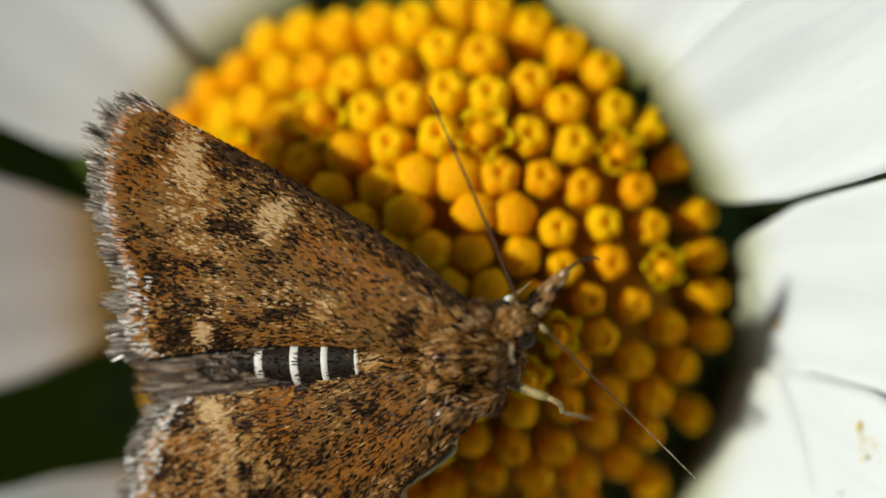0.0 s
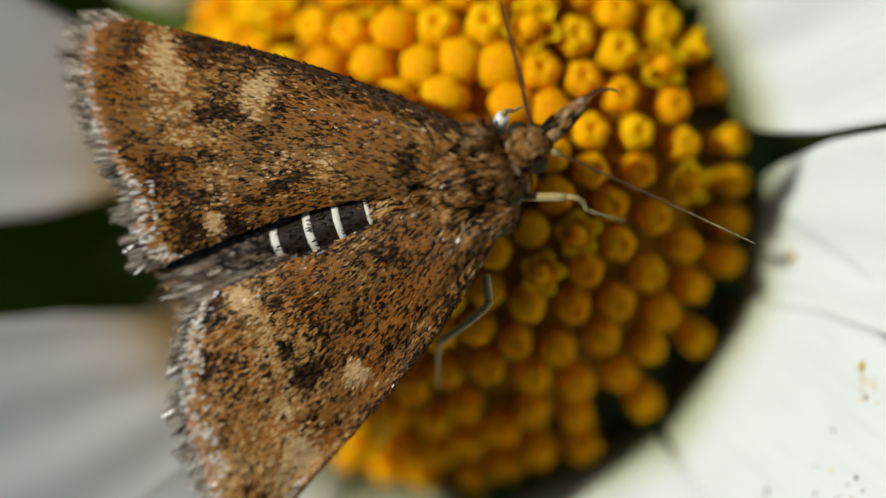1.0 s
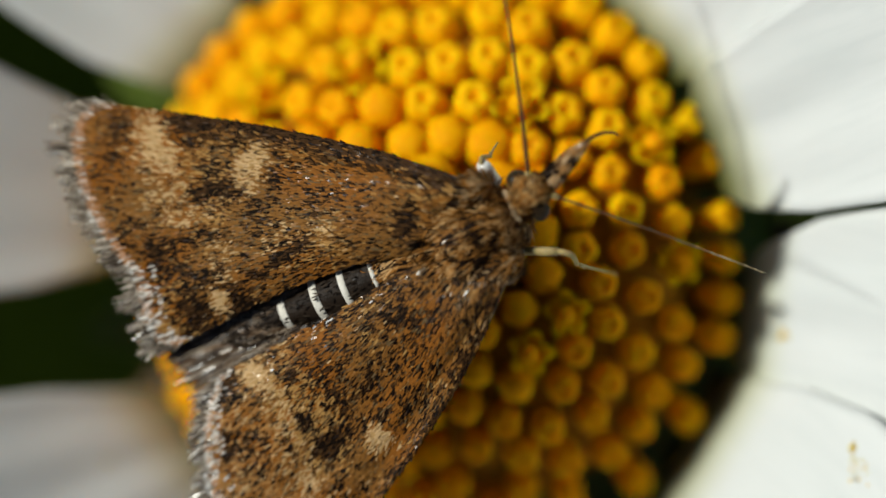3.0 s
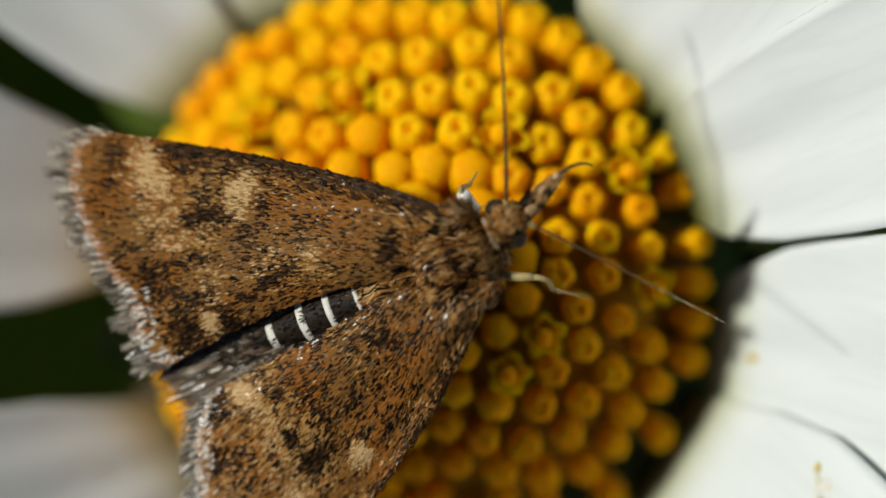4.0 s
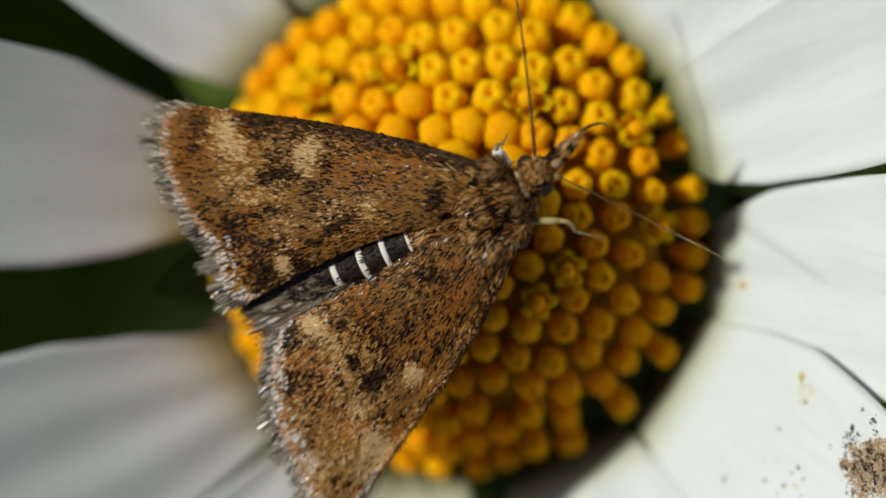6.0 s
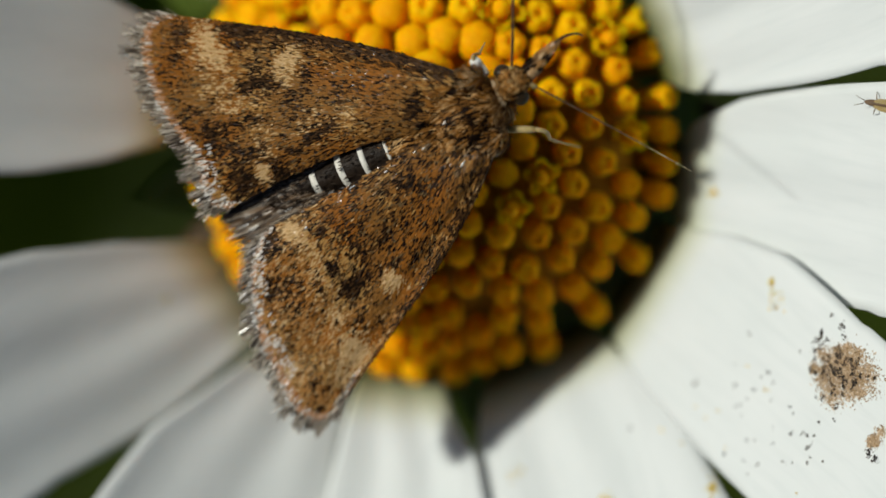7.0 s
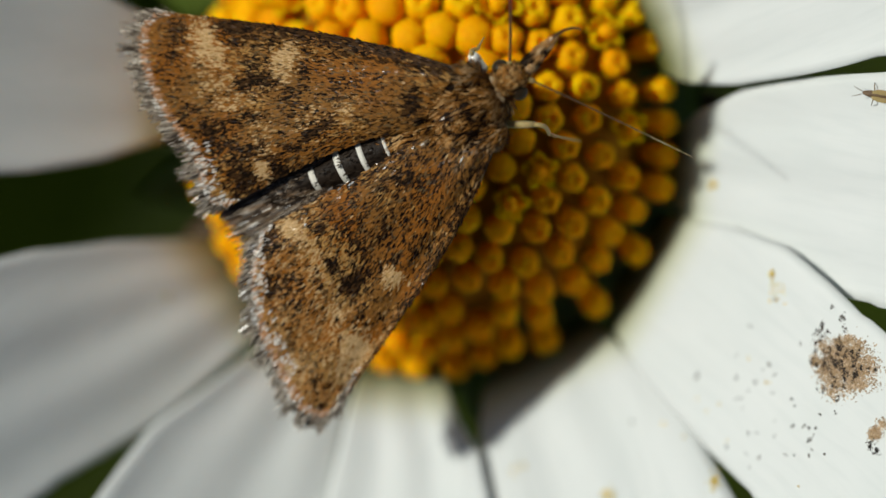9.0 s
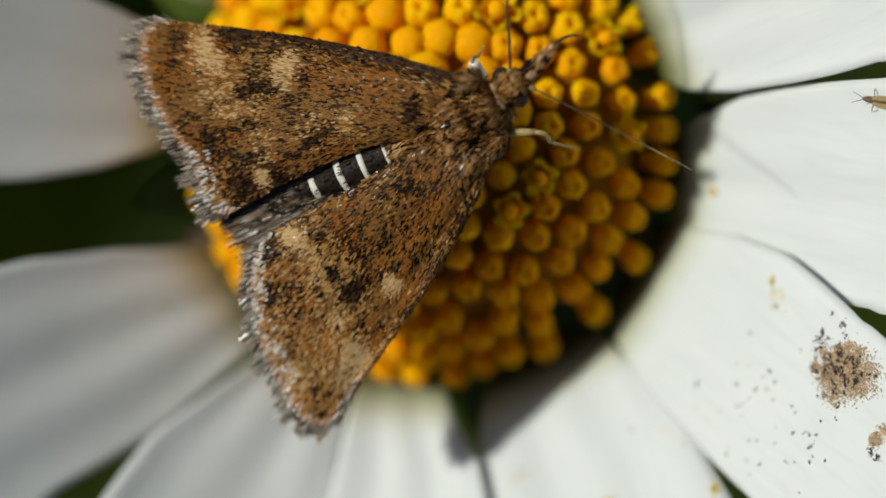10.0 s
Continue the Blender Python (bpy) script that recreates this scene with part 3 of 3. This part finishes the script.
def pattern(x, a, u, v, side):
    """Pigment of one wing scale at (x, |y|), with some sunlight and glints painted in."""
    pale = sum(p[4] * math.exp(-(((x - p[0]) / p[2]) ** 2 + ((a - p[1]) / p[3]) ** 2)) for p in PALE_SPOTS[side])
    dark = sum(p[4] * math.exp(-(((x - p[0]) / p[2]) ** 2 + ((a - p[1]) / p[3]) ** 2)) for p in DARK_SPOTS[side])
    streak = mottled((u * 15, v * 22 * (0.3 + u), side), 1.0)
    cloud = mottled((x * 0.9, a * 0.9, 4 + side), 1.0)
    fleck = mottled((u * 30, v * 55 * (0.3 + u), 9 + side), 1.0)
    p_dark = 0.02 + 0.9 * max(0, mottled((x * 1.2, a * 1.5, 33 + side), 1.0) - 0.08) + 0.7 * max(0, streak) + 1.1 * max(0, fleck - 0.05) + 0.72 * min(1.2, dark) - 0.75 * min(1, pale)
    if v < 0.24 and u < (0.8 if side > 0 else 0.74):
        p_dark += (1.2 if side > 0 else 0.75) * (1 - v / 0.25)
    if u < 0.78 and v > 0.3:
        p_dark += (0.14 + 0.3 * max(0, v - 0.5)) * (1 - u)
    # outer right wing: sunlit brightness painted as fewer dark and more pale scales
    if side < 0 and u > 0.66:
        p_dark -= 0.16
        pale += 0.12
    if u > 0.95:
        p_dark -= 0.25
    # silvery glints near the margin, painted as whitish scales
    if u > 0.93 and v > (0.66 if side > 0 else 0.42) and mottled((v * 16, u * 30, side), 1.0) > -0.1 and rng.random() < 0.5:
        return (0.80, 0.73, 0.65)
    r = rng.random()
    if r < p_dark:
        c = DARK if rng.random() < (0.4 if v < 0.2 else 0.62) else (0.065, 0.03, 0.010)
    elif rng.random() < 0.95 * min(1, pale) + 0.008:
        c = CREAM if rng.random() < 0.75 else (0.50, 0.30, 0.115)
    elif rng.random() < 0.10 + 0.25 * max(0, -cloud):
        c = GREY
    else:
        k = min(1, max(0, 0.3 + 1.1 * cloud + (0.35 if u > 0.88 else 0) + (0.3 if side < 0 and u > 0.6 else 0.12 if side < 0 else 0)))
        c = tuple(TAN[i] * (1 - k) + RUST[i] * k for i in range(3))
        # golden scales paint the sun's brightness on the outer right wing
        if side < 0 and u > 0.55 and rng.random() < 2 * (u - 0.55):
            c = (0.46, 0.22, 0.065)
        if rng.random() < 0.16:
            c = (0.16, 0.072, 0.018)
        elif rng.random() < 0.02 + 1.2 * max(0, mottled((x * 0.8, a * 0.8, 20 + side), 1.0)):
            c = (0.46, 0.25, 0.075)
    return c


def build_forewing(moth, side):
    rows = [[wing_point(side, u / 36, v / 40) - Vector((0, 0, 0.05 + 0.18 * (1 - u / 36) ** 3)) for v in range(41)] for u in range(37)]
    wing = part("forewing", grid(rows), WING, moth, "tan forewing mottled with dark and cream scales")
    solid(wing, 0.03)
    n = 34000
    P, D, N, L, W, C, lift = [], [], [], [], [], [], []
    for _ in range(n):
        u, v = (rng.random() * 0.985 + 0.004) ** 0.56, rng.random()
        p, q, s = wing_point(side, u, v), wing_point(side, min(1, u + 0.02), v), wing_point(side, u, min(1, v + 0.02))
        if v > 0.975:
            s = p + (p - wing_point(side, u, v - 0.02))
        if u > 0.975:
            q = p + (p - wing_point(side, u - 0.02, v))
        d, e = q - p, s - p
        nn = d.cross(e)
        nn = nn if nn.z > 0 else -nn
        turn = rng.normal() * 0.16
        d = Matrix.Rotation(turn, 3, nn.normalized()) @ d
        P.append(p + Vector((0, 0, 0.015))), D.append(d), N.append(nn)
        C.append(pattern(p.x, abs(p.y), u, v, side))
        L.append(0.11 + 0.10 * rng.random()), W.append(0.024 + 0.018 * rng.random()), lift.append(0.05 + 0.18 * rng.random() ** 2)
    scale_mesh("scale_cover", P, D, N, L, W, lift, C, SCALES, wing, "overlapping tan, rust and dark brown scales", "stuff")
    # fringe along the outer margin and the inner corner
    P, D, N, L, W, C, lift = [], [], [], [], [], [], []
    for _ in range(3200):
        v = rng.random() * 1.0
        row = rng.random()
        u = 0.985 if row < 0.55 else 1.0
        p = wing_point(side, u, v)
        d = p - wing_point(side, u - 0.05, v)
        d = Vector((d.x, d.y, 0)).normalized() + Vector((rng.normal() * 0.12, rng.normal() * 0.12, 0))
        P.append(p + Vector((0, 0, 0.01 - 0.03 * row))), D.append(d), N.append((0.6 * rng.normal(), 0.6 * rng.normal(), 1))
        long = row >= 0.55
        clump = mottled((v * 26, side, 2), 1.0)
        L.append((0.48 if long else 0.30) * (0.62 + 0.5 * rng.random() + 0.75 * clump)), W.append(0.014 + 0.017 * rng.random()), lift.append(rng.normal() * 0.12)
        # whitish clumps painted in place of sun glints on the fringe
        bright = mottled((v * 11, side, 7), 1.0) > -0.05 and v > 0.3 and not long
        C.append(toned((0.86, 0.82, 0.76) if bright and rng.random() < 0.6 else (0.27, 0.215, 0.16) if rng.random() < 0.5 else (0.06, 0.04, 0.025) if rng.random() < 0.6 else (0.6, 0.52, 0.42)))
    scale_mesh("fringe", P, D, N, L, W, lift, C, SILVER, wing, "silvery grey fringe of long scales with painted white glints", "stuff")
    # the pale rust line along the margin; its white scales are painted glints
    P, D, N, C = [], [], [], []
    for _ in range(560):
        v = rng.random()
        p = wing_point(side, 0.98 + 0.02 * rng.random(), v)
        d = p - wing_point(side, 0.93, v)
        P.append(p + Vector((0, 0, 0.03))), D.append(d), N.append((0.2 * rng.normal(), 0.2 * rng.normal(), 1))
        C.append(toned((0.55, 0.28, 0.14) if rng.random() < (0.7 if v < 0.66 else 0.3) else (0.07, 0.045, 0.03) if rng.random() < 0.45 else (0.82, 0.75, 0.66)))
    scale_mesh("margin", P, D, N, 0.17, 0.028, 0.15, C, SILVER, wing, "rusty pale line of scales along the margin with painted white glints", "stuff")


def build_hindwing(moth, side):
    """A dark fan folded under the forewing, showing in the gap at the tail."""
    rows = []
    for i in range(15):
        u = i / 14
        row = []
        for j in range(15):
            edge = (-6 + 9 * u ** 3) if side > 0 else (-14 + 12 * u ** 4)
            a = radians(180 - side * (edge + (36 - edge) * j / 14))
            r = 0.6 + u * ((5.1 if side > 0 else 5.8) + 0.25 * math.sin(math.pi * j / 14)) * (0.93 + 0.07 * math.cos(j * 1.3))
            row.append((-0.3 + r * math.cos(a), side * 0.12 + r * math.sin(a), 1.08 - 0.06 * u - 0.022 * (0.12 + r * abs(math.sin(a))) ** 2 + 0.04 * math.cos(j * 2.2) * u))
        rows.append(row)
    wing = part("hindwing", grid(rows), HIND, moth, "dark grey-brown pleated hindwing")
    solid(wing, 0.03)
    P, D, N, C, L = [], [], [], [], []
    for _ in range(2600):
        k = math.sqrt(rng.random())
        r = 2.4 + (2.7 if side > 0 else 3.3) * k
        a = radians(180 - side * (((-4 + 7 * k ** 3) if side > 0 else (-12 + 9 * k ** 4)) + 26 * rng.random()))
        P.append((-0.3 + r * math.cos(a), side * 0.12 + r * math.sin(a), 1.2 - 0.06 * r / 6 - 0.022 * (0.12 + r * abs(math.sin(a))) ** 2))
        D.append((math.cos(a), math.sin(a), 0)), N.append((0.2 * rng.normal(), 0.2 * rng.normal(), 1)), L.append(0.35 + 0.45 * rng.random())
        C.append(toned((0.04, 0.024, 0.013) if rng.random() < 0.6 else (0.17, 0.10, 0.05) if rng.random() < 0.6 else (0.34, 0.26, 0.18)))
    scale_mesh("hair", P, D, N, L, 0.024, 0.1, C, SILVER, wing, "long dark grey-brown hairs", "stuff")


def fur(name, parent, c, r, n, colours, way, length, label, keep=None):
    """Scales lying on an ellipsoid, combed along way."""
    P, D, N, C, L = [], [], [], [], []
    while len(P) < n:
        g = rng.normal(size=3)
        g /= np.linalg.norm(g)
        if g[2] < -0.35 or (keep and not keep(g)):
            continue
        p = np.array(c) + g * np.array(r)
        nn = g / np.array(r)
        nn /= np.linalg.norm(nn)
        d = np.array(way) + rng.normal(size=3) * 0.28
        d -= nn * (d @ nn)
        P.append(p), D.append(d), N.append(nn), L.append(length * (0.7 + 0.6 * rng.random()))
        q = 1.0 * mottled(p * 3.1, 1.0) + 0.55 * rng.normal() - 0.7 * math.exp(-((p[0] - 0.12) / 0.3) ** 2 - (p[1] / 0.42) ** 2)
        k = colours[0] if q < -0.28 else colours[1] if q < 0.4 else colours[2]
        C.append(toned(k))
    return scale_mesh(name, P, D, N, L, 0.031, 0.12, C, SCALES, parent, label, "stuff")


def build_leg(moth, pts, radii, label="", mat=LEG):
    """A jointed leg: thigh, shin and foot, from its joint at the body."""
    leg = part("leg", tube(bezier(pts[0:1] + [tuple(Vector(pts[0]).lerp(Vector(pts[1]), 0.5) + Vector((0, 0, 0.04)))] + pts[1:2], 6), [radii[0]] * 5 + [radii[0] * 0.8], 8), mat, moth, label)
    knee = Vector(pts[1])
    bend = knee + 0.3 * (knee - Vector(pts[0]))
    part("shin", tube(bezier([pts[1], bend, tuple(bend.lerp(Vector(pts[2]), 0.5)), pts[2]], 10), [radii[1] * (1 - 0.025 * k) for k in range(10)], 8), LEG, leg)
    foot = bezier([pts[2], tuple(Vector(pts[2]).lerp(Vector(pts[3]), 0.5) + Vector((0, 0, 0.1))), pts[3]], 8)
    part("foot", tube(foot, [radii[2] * (1 - 0.08 * k + 0.12 * (k % 2)) for k in range(8)], 7), LEG, leg)
    for s in (-1, 1):
        part("spur", tube([pts[2], Vector(pts[2]).lerp(Vector(pts[3]), 0.2) + Vector((0, 0.06 * s, 0.06))], [0.02, 0.006], 5), LEG, leg)
    return leg


def build_antenna(moth, length, thick, material, bow, label):
    pts = bezier([(0, 0, 0), (length * 0.35, bow, 0.15), (length * 0.7, bow * 0.6, 0.1), (length, 0, 0)], 60)
    ob = part("antenna", tube(pts, [(thick * (1 - 0.55 * k / 59)) * (1 + 0.14 * (k % 2)) for k in range(60)], 7), material, moth, label)
    part("socket", ellipsoid((0.02, 0, 0), (0.11, 0.065, 0.065), 8, 6), LEG, ob)
    return ob


MOTH = dict()


def build_moth():
    moth = thing("moth", "small brown mottled moth with spread wings sitting on a daisy", "moth")
    MOTH["body"] = moth
    thorax = part("thorax", ellipsoid((-0.35, 0, 0.92), (0.95, 0.62, 0.62)), CHITIN, moth, "thorax furred with tan and dark scales")
    fur("fur", thorax, (-0.35, 0, 0.94), (0.98, 0.68, 0.66), 3400, (BROWN, GOLD, (0.60, 0.35, 0.14)), (-1, 0, 0), 0.32, "tan and dark brown hair scales")
    for s in (-1, 1):
        fur("shoulder_tuft", thorax, (-0.85, s * 0.42, 1.30), (0.80, 0.26, 0.22), 1100, (BROWN, GOLD, (0.60, 0.35, 0.14)), (-1, s * 0.1, 0), 0.34, "tan shoulder tuft with dark streaks")
    for s in (-1, 1):
        fur("tegula", thorax, (-0.15, s * 0.72, 1.28), (0.52, 0.26, 0.20), 850, (BROWN, GOLD, (0.40, 0.25, 0.12)), (-1, s * 0.2, 0), 0.30, "tan and dark shoulder scales")
    MOTH["waist"] = fur("scutellum_tuft", thorax, (-1.8, 0, 1.22), (0.85, 0.33, 0.24), 1300, (BROWN, GOLD, (0.60, 0.35, 0.14)), (-1, 0, 0), 0.34, "tan and dark scales over the waist")
    fur("collar", thorax, (0.40, 0.12, 1.0), (0.18, 0.40, 0.40), 800, (BROWN, GOLD, (0.60, 0.35, 0.14)), (-1, 0, 0.2), 0.28, "tan and brown collar scales")
    ys = np.linspace(-0.12, 0.42, 60)
    scale_mesh("collar_line", [(0.56 - 0.35 * (y - 0.16) ** 2 + 0.02 * rng.normal(), y, 1.40 - 0.5 * (y - 0.16) ** 2) for y in ys], [(-0.25, 1, 0.1)] * 60, [(0.2, 0, 1)] * 60, 0.12, 0.035, 0.12, [toned((0.58, 0.42, 0.25)) for _ in ys], SCALES, thorax, "cream line of scales behind the head", "stuff")
    MOTH["waist"].data.transform(Matrix.Translation((1.8 * K, 0, -1.15 * K)))
    MOTH["waist"].location = (-1.8 * K, 0, 1.15 * K)
    # abdomen with pale rings
    prof = [(-0.9, 0.25), (-1.8, 0.40), (-2.5, 0.50), (-3.0, 0.50), (-3.5, 0.45), (-4.0, 0.36), (-4.5, 0.27), (-5.1, 0.16), (-5.4, 0.08), (-5.6, 0.03)]
    xs = [p[0] for p in prof][::-1]
    rr = [p[1] for p in prof][::-1]
    ring = lambda x, k: [(x, k * np.interp(x, xs, rr) * math.cos(t), 1.0 + k * np.interp(x, xs, rr) * math.sin(t)) for t in (2 * math.pi * i / 22 for i in range(22))]
    steps = np.linspace(-5.55, -0.9, 48)
    abdomen = part("abdomen", grid([ring(x, 1 + 0.025 * math.sin((x + 4.23) * 2 * math.pi / 0.62)) for x in steps], True, True), CHITIN, moth, "dark brown abdomen with cream rings")
    for i, x in enumerate((-4.23, -3.52, -2.93, -2.33)):
        w = (0.15, 0.16, 0.13, 0.08)[i]
        part("band", grid([ring(x - w / 2, 1.02), ring(x - w / 3, 1.06), ring(x + w / 3, 1.06), ring(x + w / 2, 1.02)], True), BAND, abdomen, "cream ring of scales")
    fur("fur", abdomen, (-3.2, 0, 1.0), (2.5, 0.53, 0.53), 900, (DARK, (0.022, 0.015, 0.01), (0.07, 0.05, 0.034)), (-1, 0, 0), 0.10, "fine dark scales", keep=lambda g: min(abs(-3.2 + 2.5 * g[0] - b) for b in (-4.23, -3.52, -2.93, -2.33)) > 0.09)
    for s in (1, -1):
        build_hindwing(moth, s)
        build_forewing(moth, s)
    # head with eyes and the beak of palps
    head = part("head", ellipsoid((0.95, 0.26, 0.98), (0.37, 0.34, 0.33)), CHITIN, moth, "furry brown head")
    MOTH["head"] = head
    fur("fur", head, (0.93, 0.26, 1.0), (0.40, 0.38, 0.38), 1300, ((0.045, 0.017, 0.005), (0.40, 0.17, 0.036), (0.62, 0.37, 0.14)), (0.5, 0.2, 0.3), 0.22, "tan and dark tufts",
        keep=lambda g: min(math.hypot(0.93 + 0.40 * g[0] - x, 0.26 + 0.38 * g[1] - y) + 0.5 * max(0, g[2] - 0.75) for x, y in ((0.86, 0.62), (1.02, -0.08))) > 0.20)
    for x, y in ((0.86, 0.60), (1.02, -0.06)):
        part("eye", ellipsoid((x, y, 1.06), (0.2, 0.19, 0.22), 16, 10), EYE, head, "round glossy dark eye")
    for dy in (-0.06, 0.08):
        pts = bezier([(1.22, 0.30 + dy, 0.95), (1.6, 0.44 + dy, 1.05), (2.2, 0.70 + dy * 0.3, 0.92)], 9)
        palp = part("palp", tube(pts, [0.12, 0.13, 0.135, 0.125, 0.11, 0.09, 0.065, 0.045, 0.025], 9), WING, head, "scaly beak-like palp")
        P, D, N, C = [], [], [], []
        for _ in range(260):
            k = rng.random() * 7.5
            i = int(k)
            p, d = pts[i].lerp(pts[i + 1], k - i), (pts[i + 1] - pts[i]).normalized()
            a = rng.random() * 6.283
            side = d.cross(Vector((0, 0, 1))).normalized()
            nn = side * math.cos(a) + Vector((0, 0, 1)) * math.sin(a)
            P.append(p + nn * np.interp(k, (0, 2, 4, 8), (0.12, 0.135, 0.11, 0.025))), D.append(d), N.append(nn)
            C.append(toned(BROWN if mottled(p * 6, 1) > 0.12 else (0.36, 0.18, 0.06) if rng.random() < 0.62 else (0.58, 0.38, 0.20)))
        scale_mesh("fur", P, D, N, 0.22, 0.036, 0.12, C, SCALES, palp, "tan and grey scales", "stuff")
    part("feeler", tube(bezier([(2.05, 0.64, 0.95), (2.5, 0.9, 1.0), (2.75, 0.75, 0.6), (2.72, 0.62, 0.35)], 14), [0.05 - 0.0028 * k for k in range(14)], 7), ANT_DARK, head, "thin curved brown feeler")
    MOTH["antenna_l"] = build_antenna(moth, 4.3, 0.036, ANT_DARK, -0.12, "thin dark brown antenna")
    MOTH["antenna_r"] = build_antenna(moth, 4.1, 0.021, ANT_PALE, 0.06, "thin straw-coloured antenna")
    # legs, each drawn from its joint
    MOTH["mid_r"] = build_leg(moth, [(0, 0, 0), (0.89, -0.37, 0.22), (1.0, -0.71, -0.2), (1.15, -1.19, -1.9)], (0.085, 0.055, 0.035), "pale grey jointed leg")
    MOTH["fore_l"] = build_leg(moth, [(0, 0, 0), (0.04, 0.40, 0.36), (0.10, 0.46, -0.12), (0.22, 0.62, -0.55)], (0.14, 0.05, 0.028), "glossy white jointed leg", WHITE_LEG)
    MOTH["hind_r"] = build_leg(moth, [(0, 0, 0), (-0.05, -0.45, 0.1), (-1.3, -0.95, -0.25), (-1.95, -1.80, -1.6)], (0.085, 0.085, 0.05), "pale brown jointed leg")
    for pts in ([(-0.5, 0.4, 0.6), (-0.6, 0.95, 0.75), (-1.1, 1.4, 0.3), (-1.5, 1.7, -0.15)], [(-0.9, 0.35, 0.6), (-1.4, 0.8, 0.7), (-2.2, 0.9, 0.3), (-2.8, 1.2, -0.1)]):
        build_leg(moth, pts, (0.075, 0.06, 0.045), "pale grey jointed leg")
    return moth


REF = (2.44, 1.14, 4.42, 23.0)  # where the moth stands at the end: x, y, z, heading


def moth_pose(turn, dx, dy):
    a = radians(turn)
    x, y = REF[0] * math.cos(a) - REF[1] * math.sin(a) + dx, REF[0] * math.sin(a) + REF[1] * math.cos(a) + dy
    return pose(x * K, y * K, REF[2] * K, 0, 0, REF[3] + turn)


def at(x, y, z, yaw, pitch=0.0, roll=0.0):
    return Matrix.Translation(Vector((x, y, z)) * K) @ Matrix.Rotation(radians(yaw), 4, "Z") @ Matrix.Rotation(radians(-pitch), 4, "Y") @ Matrix.Rotation(radians(roll), 4, "X")


def motions():
    walk(MOTH["body"], [(t, moth_pose(*r)) for t, *r in (
        (0, -27.64, -0.320, -0.401), (0.5, -27.69, -0.355, -0.525), (0.65, -27.0, -0.36, -0.52), (0.8, -22.2, -0.40, -0.42), (0.9, -11.4, -0.47, -0.32), (1, -5.9, -0.405, -0.252),
        (1.5, -6.1, -0.393, -0.229), (2, -6.1, -0.39, -0.22), (2.5, -5.82, -0.358, -0.19), (2.75, -2.0, -0.14, 0.02), (3, 0, -0.01, 0.088),
        (4.5, 0.26, -0.05, 0.096), (5, 0.28, -0.07, 0.08), (5.5, 0.17, -0.115, 0.048), (7, 0.2, -0.064, 0.02), (7.5, 0.38, -0.047, 0.018),
        (8, 0.38, -0.049, 0.0), (8.5, 0.06, -0.028, 0.017), (9, 0.04, -0.016, 0.025), (9.5, 0.23, -0.024, 0.052), (10, 0, 0, 0))])
    walk(MOTH["antenna_l"], [(t, at(*((0.78, 0.74) if t < 0.7 else (1.0, 0.57)), 1.25, yaw, pitch)) for t, yaw, pitch in (
        (0, 110, -2), (0.5, 108, -2), (0.65, 107, -2), (0.8, 103, 2), (1, 87, 0), (1.5, 84, -2), (2, 83, -2), (2.5, 79.5, -2), (3, 75, -2), (3.2, 74, -2),
        (4.5, 68, -2), (5, 70, -2), (5.5, 74, -2), (7, 67, -2), (7.5, 64, -2), (8, 66, -2), (9, 67, -2), (10, 70, -2))])
    walk(MOTH["antenna_r"], [(t, at(*((1.12, 0.5) if t < 0.7 else (1.28, 0.09)), 1.2, yaw, pitch)) for t, yaw, pitch in (
        (0, -53, -18), (0.5, -52, -18), (0.65, -52, -18), (0.8, -50, -18), (1, -45, -22), (1.5, -42, -20), (2, -40, -20), (2.5, -42, -16), (3, -46, -20), (3.2, -49, -20),
        (4.5, -52.5, -13), (5, -53.5, -13), (5.5, -50, -12), (6.8, -54.5, -13), (7.5, -51.5, -12), (8.3, -53.5, -17), (9, -52.5, -18), (9.5, -52.5, -16), (10, -53.4, -14))])
    walk(MOTH["head"], [(t, at(0.5 - 0.009 * yaw, 0.1 + 0.009 * yaw, 0.1, yaw) @ Matrix.Translation((-0.6 * K, -0.1 * K, 0))) for t, yaw in ((0, 22), (0.65, 22), (0.8, 14), (1, 3), (2.5, 3), (3, 0), (10, 0))])
    walk(MOTH["mid_r"], [(t, at(x, -0.5, 0.75, yaw, pitch)) for t, x, yaw, pitch in (
        (0, 0.15, 3, 0), (0.65, 0.15, 3, 0), (0.9, 0.2, -2, 4), (1, 0.27, 7, 0), (2.5, 0.27, 6, 0), (2.75, 0.1, 2, 3), (3, 0, 0, 0), (10, 0, 0, 0))])
    walk(MOTH["fore_l"], [(t, at(0.25, 0.72, 0.75, yaw, pitch)) for t, yaw, pitch in (
        (0, -32, -8), (0.7, -32, -8), (0.8, 0, 10), (0.9, 48, 25), (1, -40, 0), (2.5, -42, 0), (2.75, -10, 8), (3, 4, 0), (10, 2, 0))])
    walk(MOTH["hind_r"], [(t, at(x, y, 0.62, yaw, 0)) for t, x, y, yaw in (
        (0, -0.9, -1.25, 14), (0.65, -0.9, -1.25, 14), (1, -0.8, -1.7, 0), (2.5, -0.8, -1.7, 0), (2.75, -0.7, -1.1, 4), (3, -0.7, -0.4, 8), (10, -0.7, -0.4, 8))])


build_ground()
build_daisy()
build_dirt()
build_midge()
build_moth()
cam.data.dof.use_dof, cam.data.dof.focus_object, cam.data.dof.aperture_fstop = True, MOTH["waist"], 27
motions()
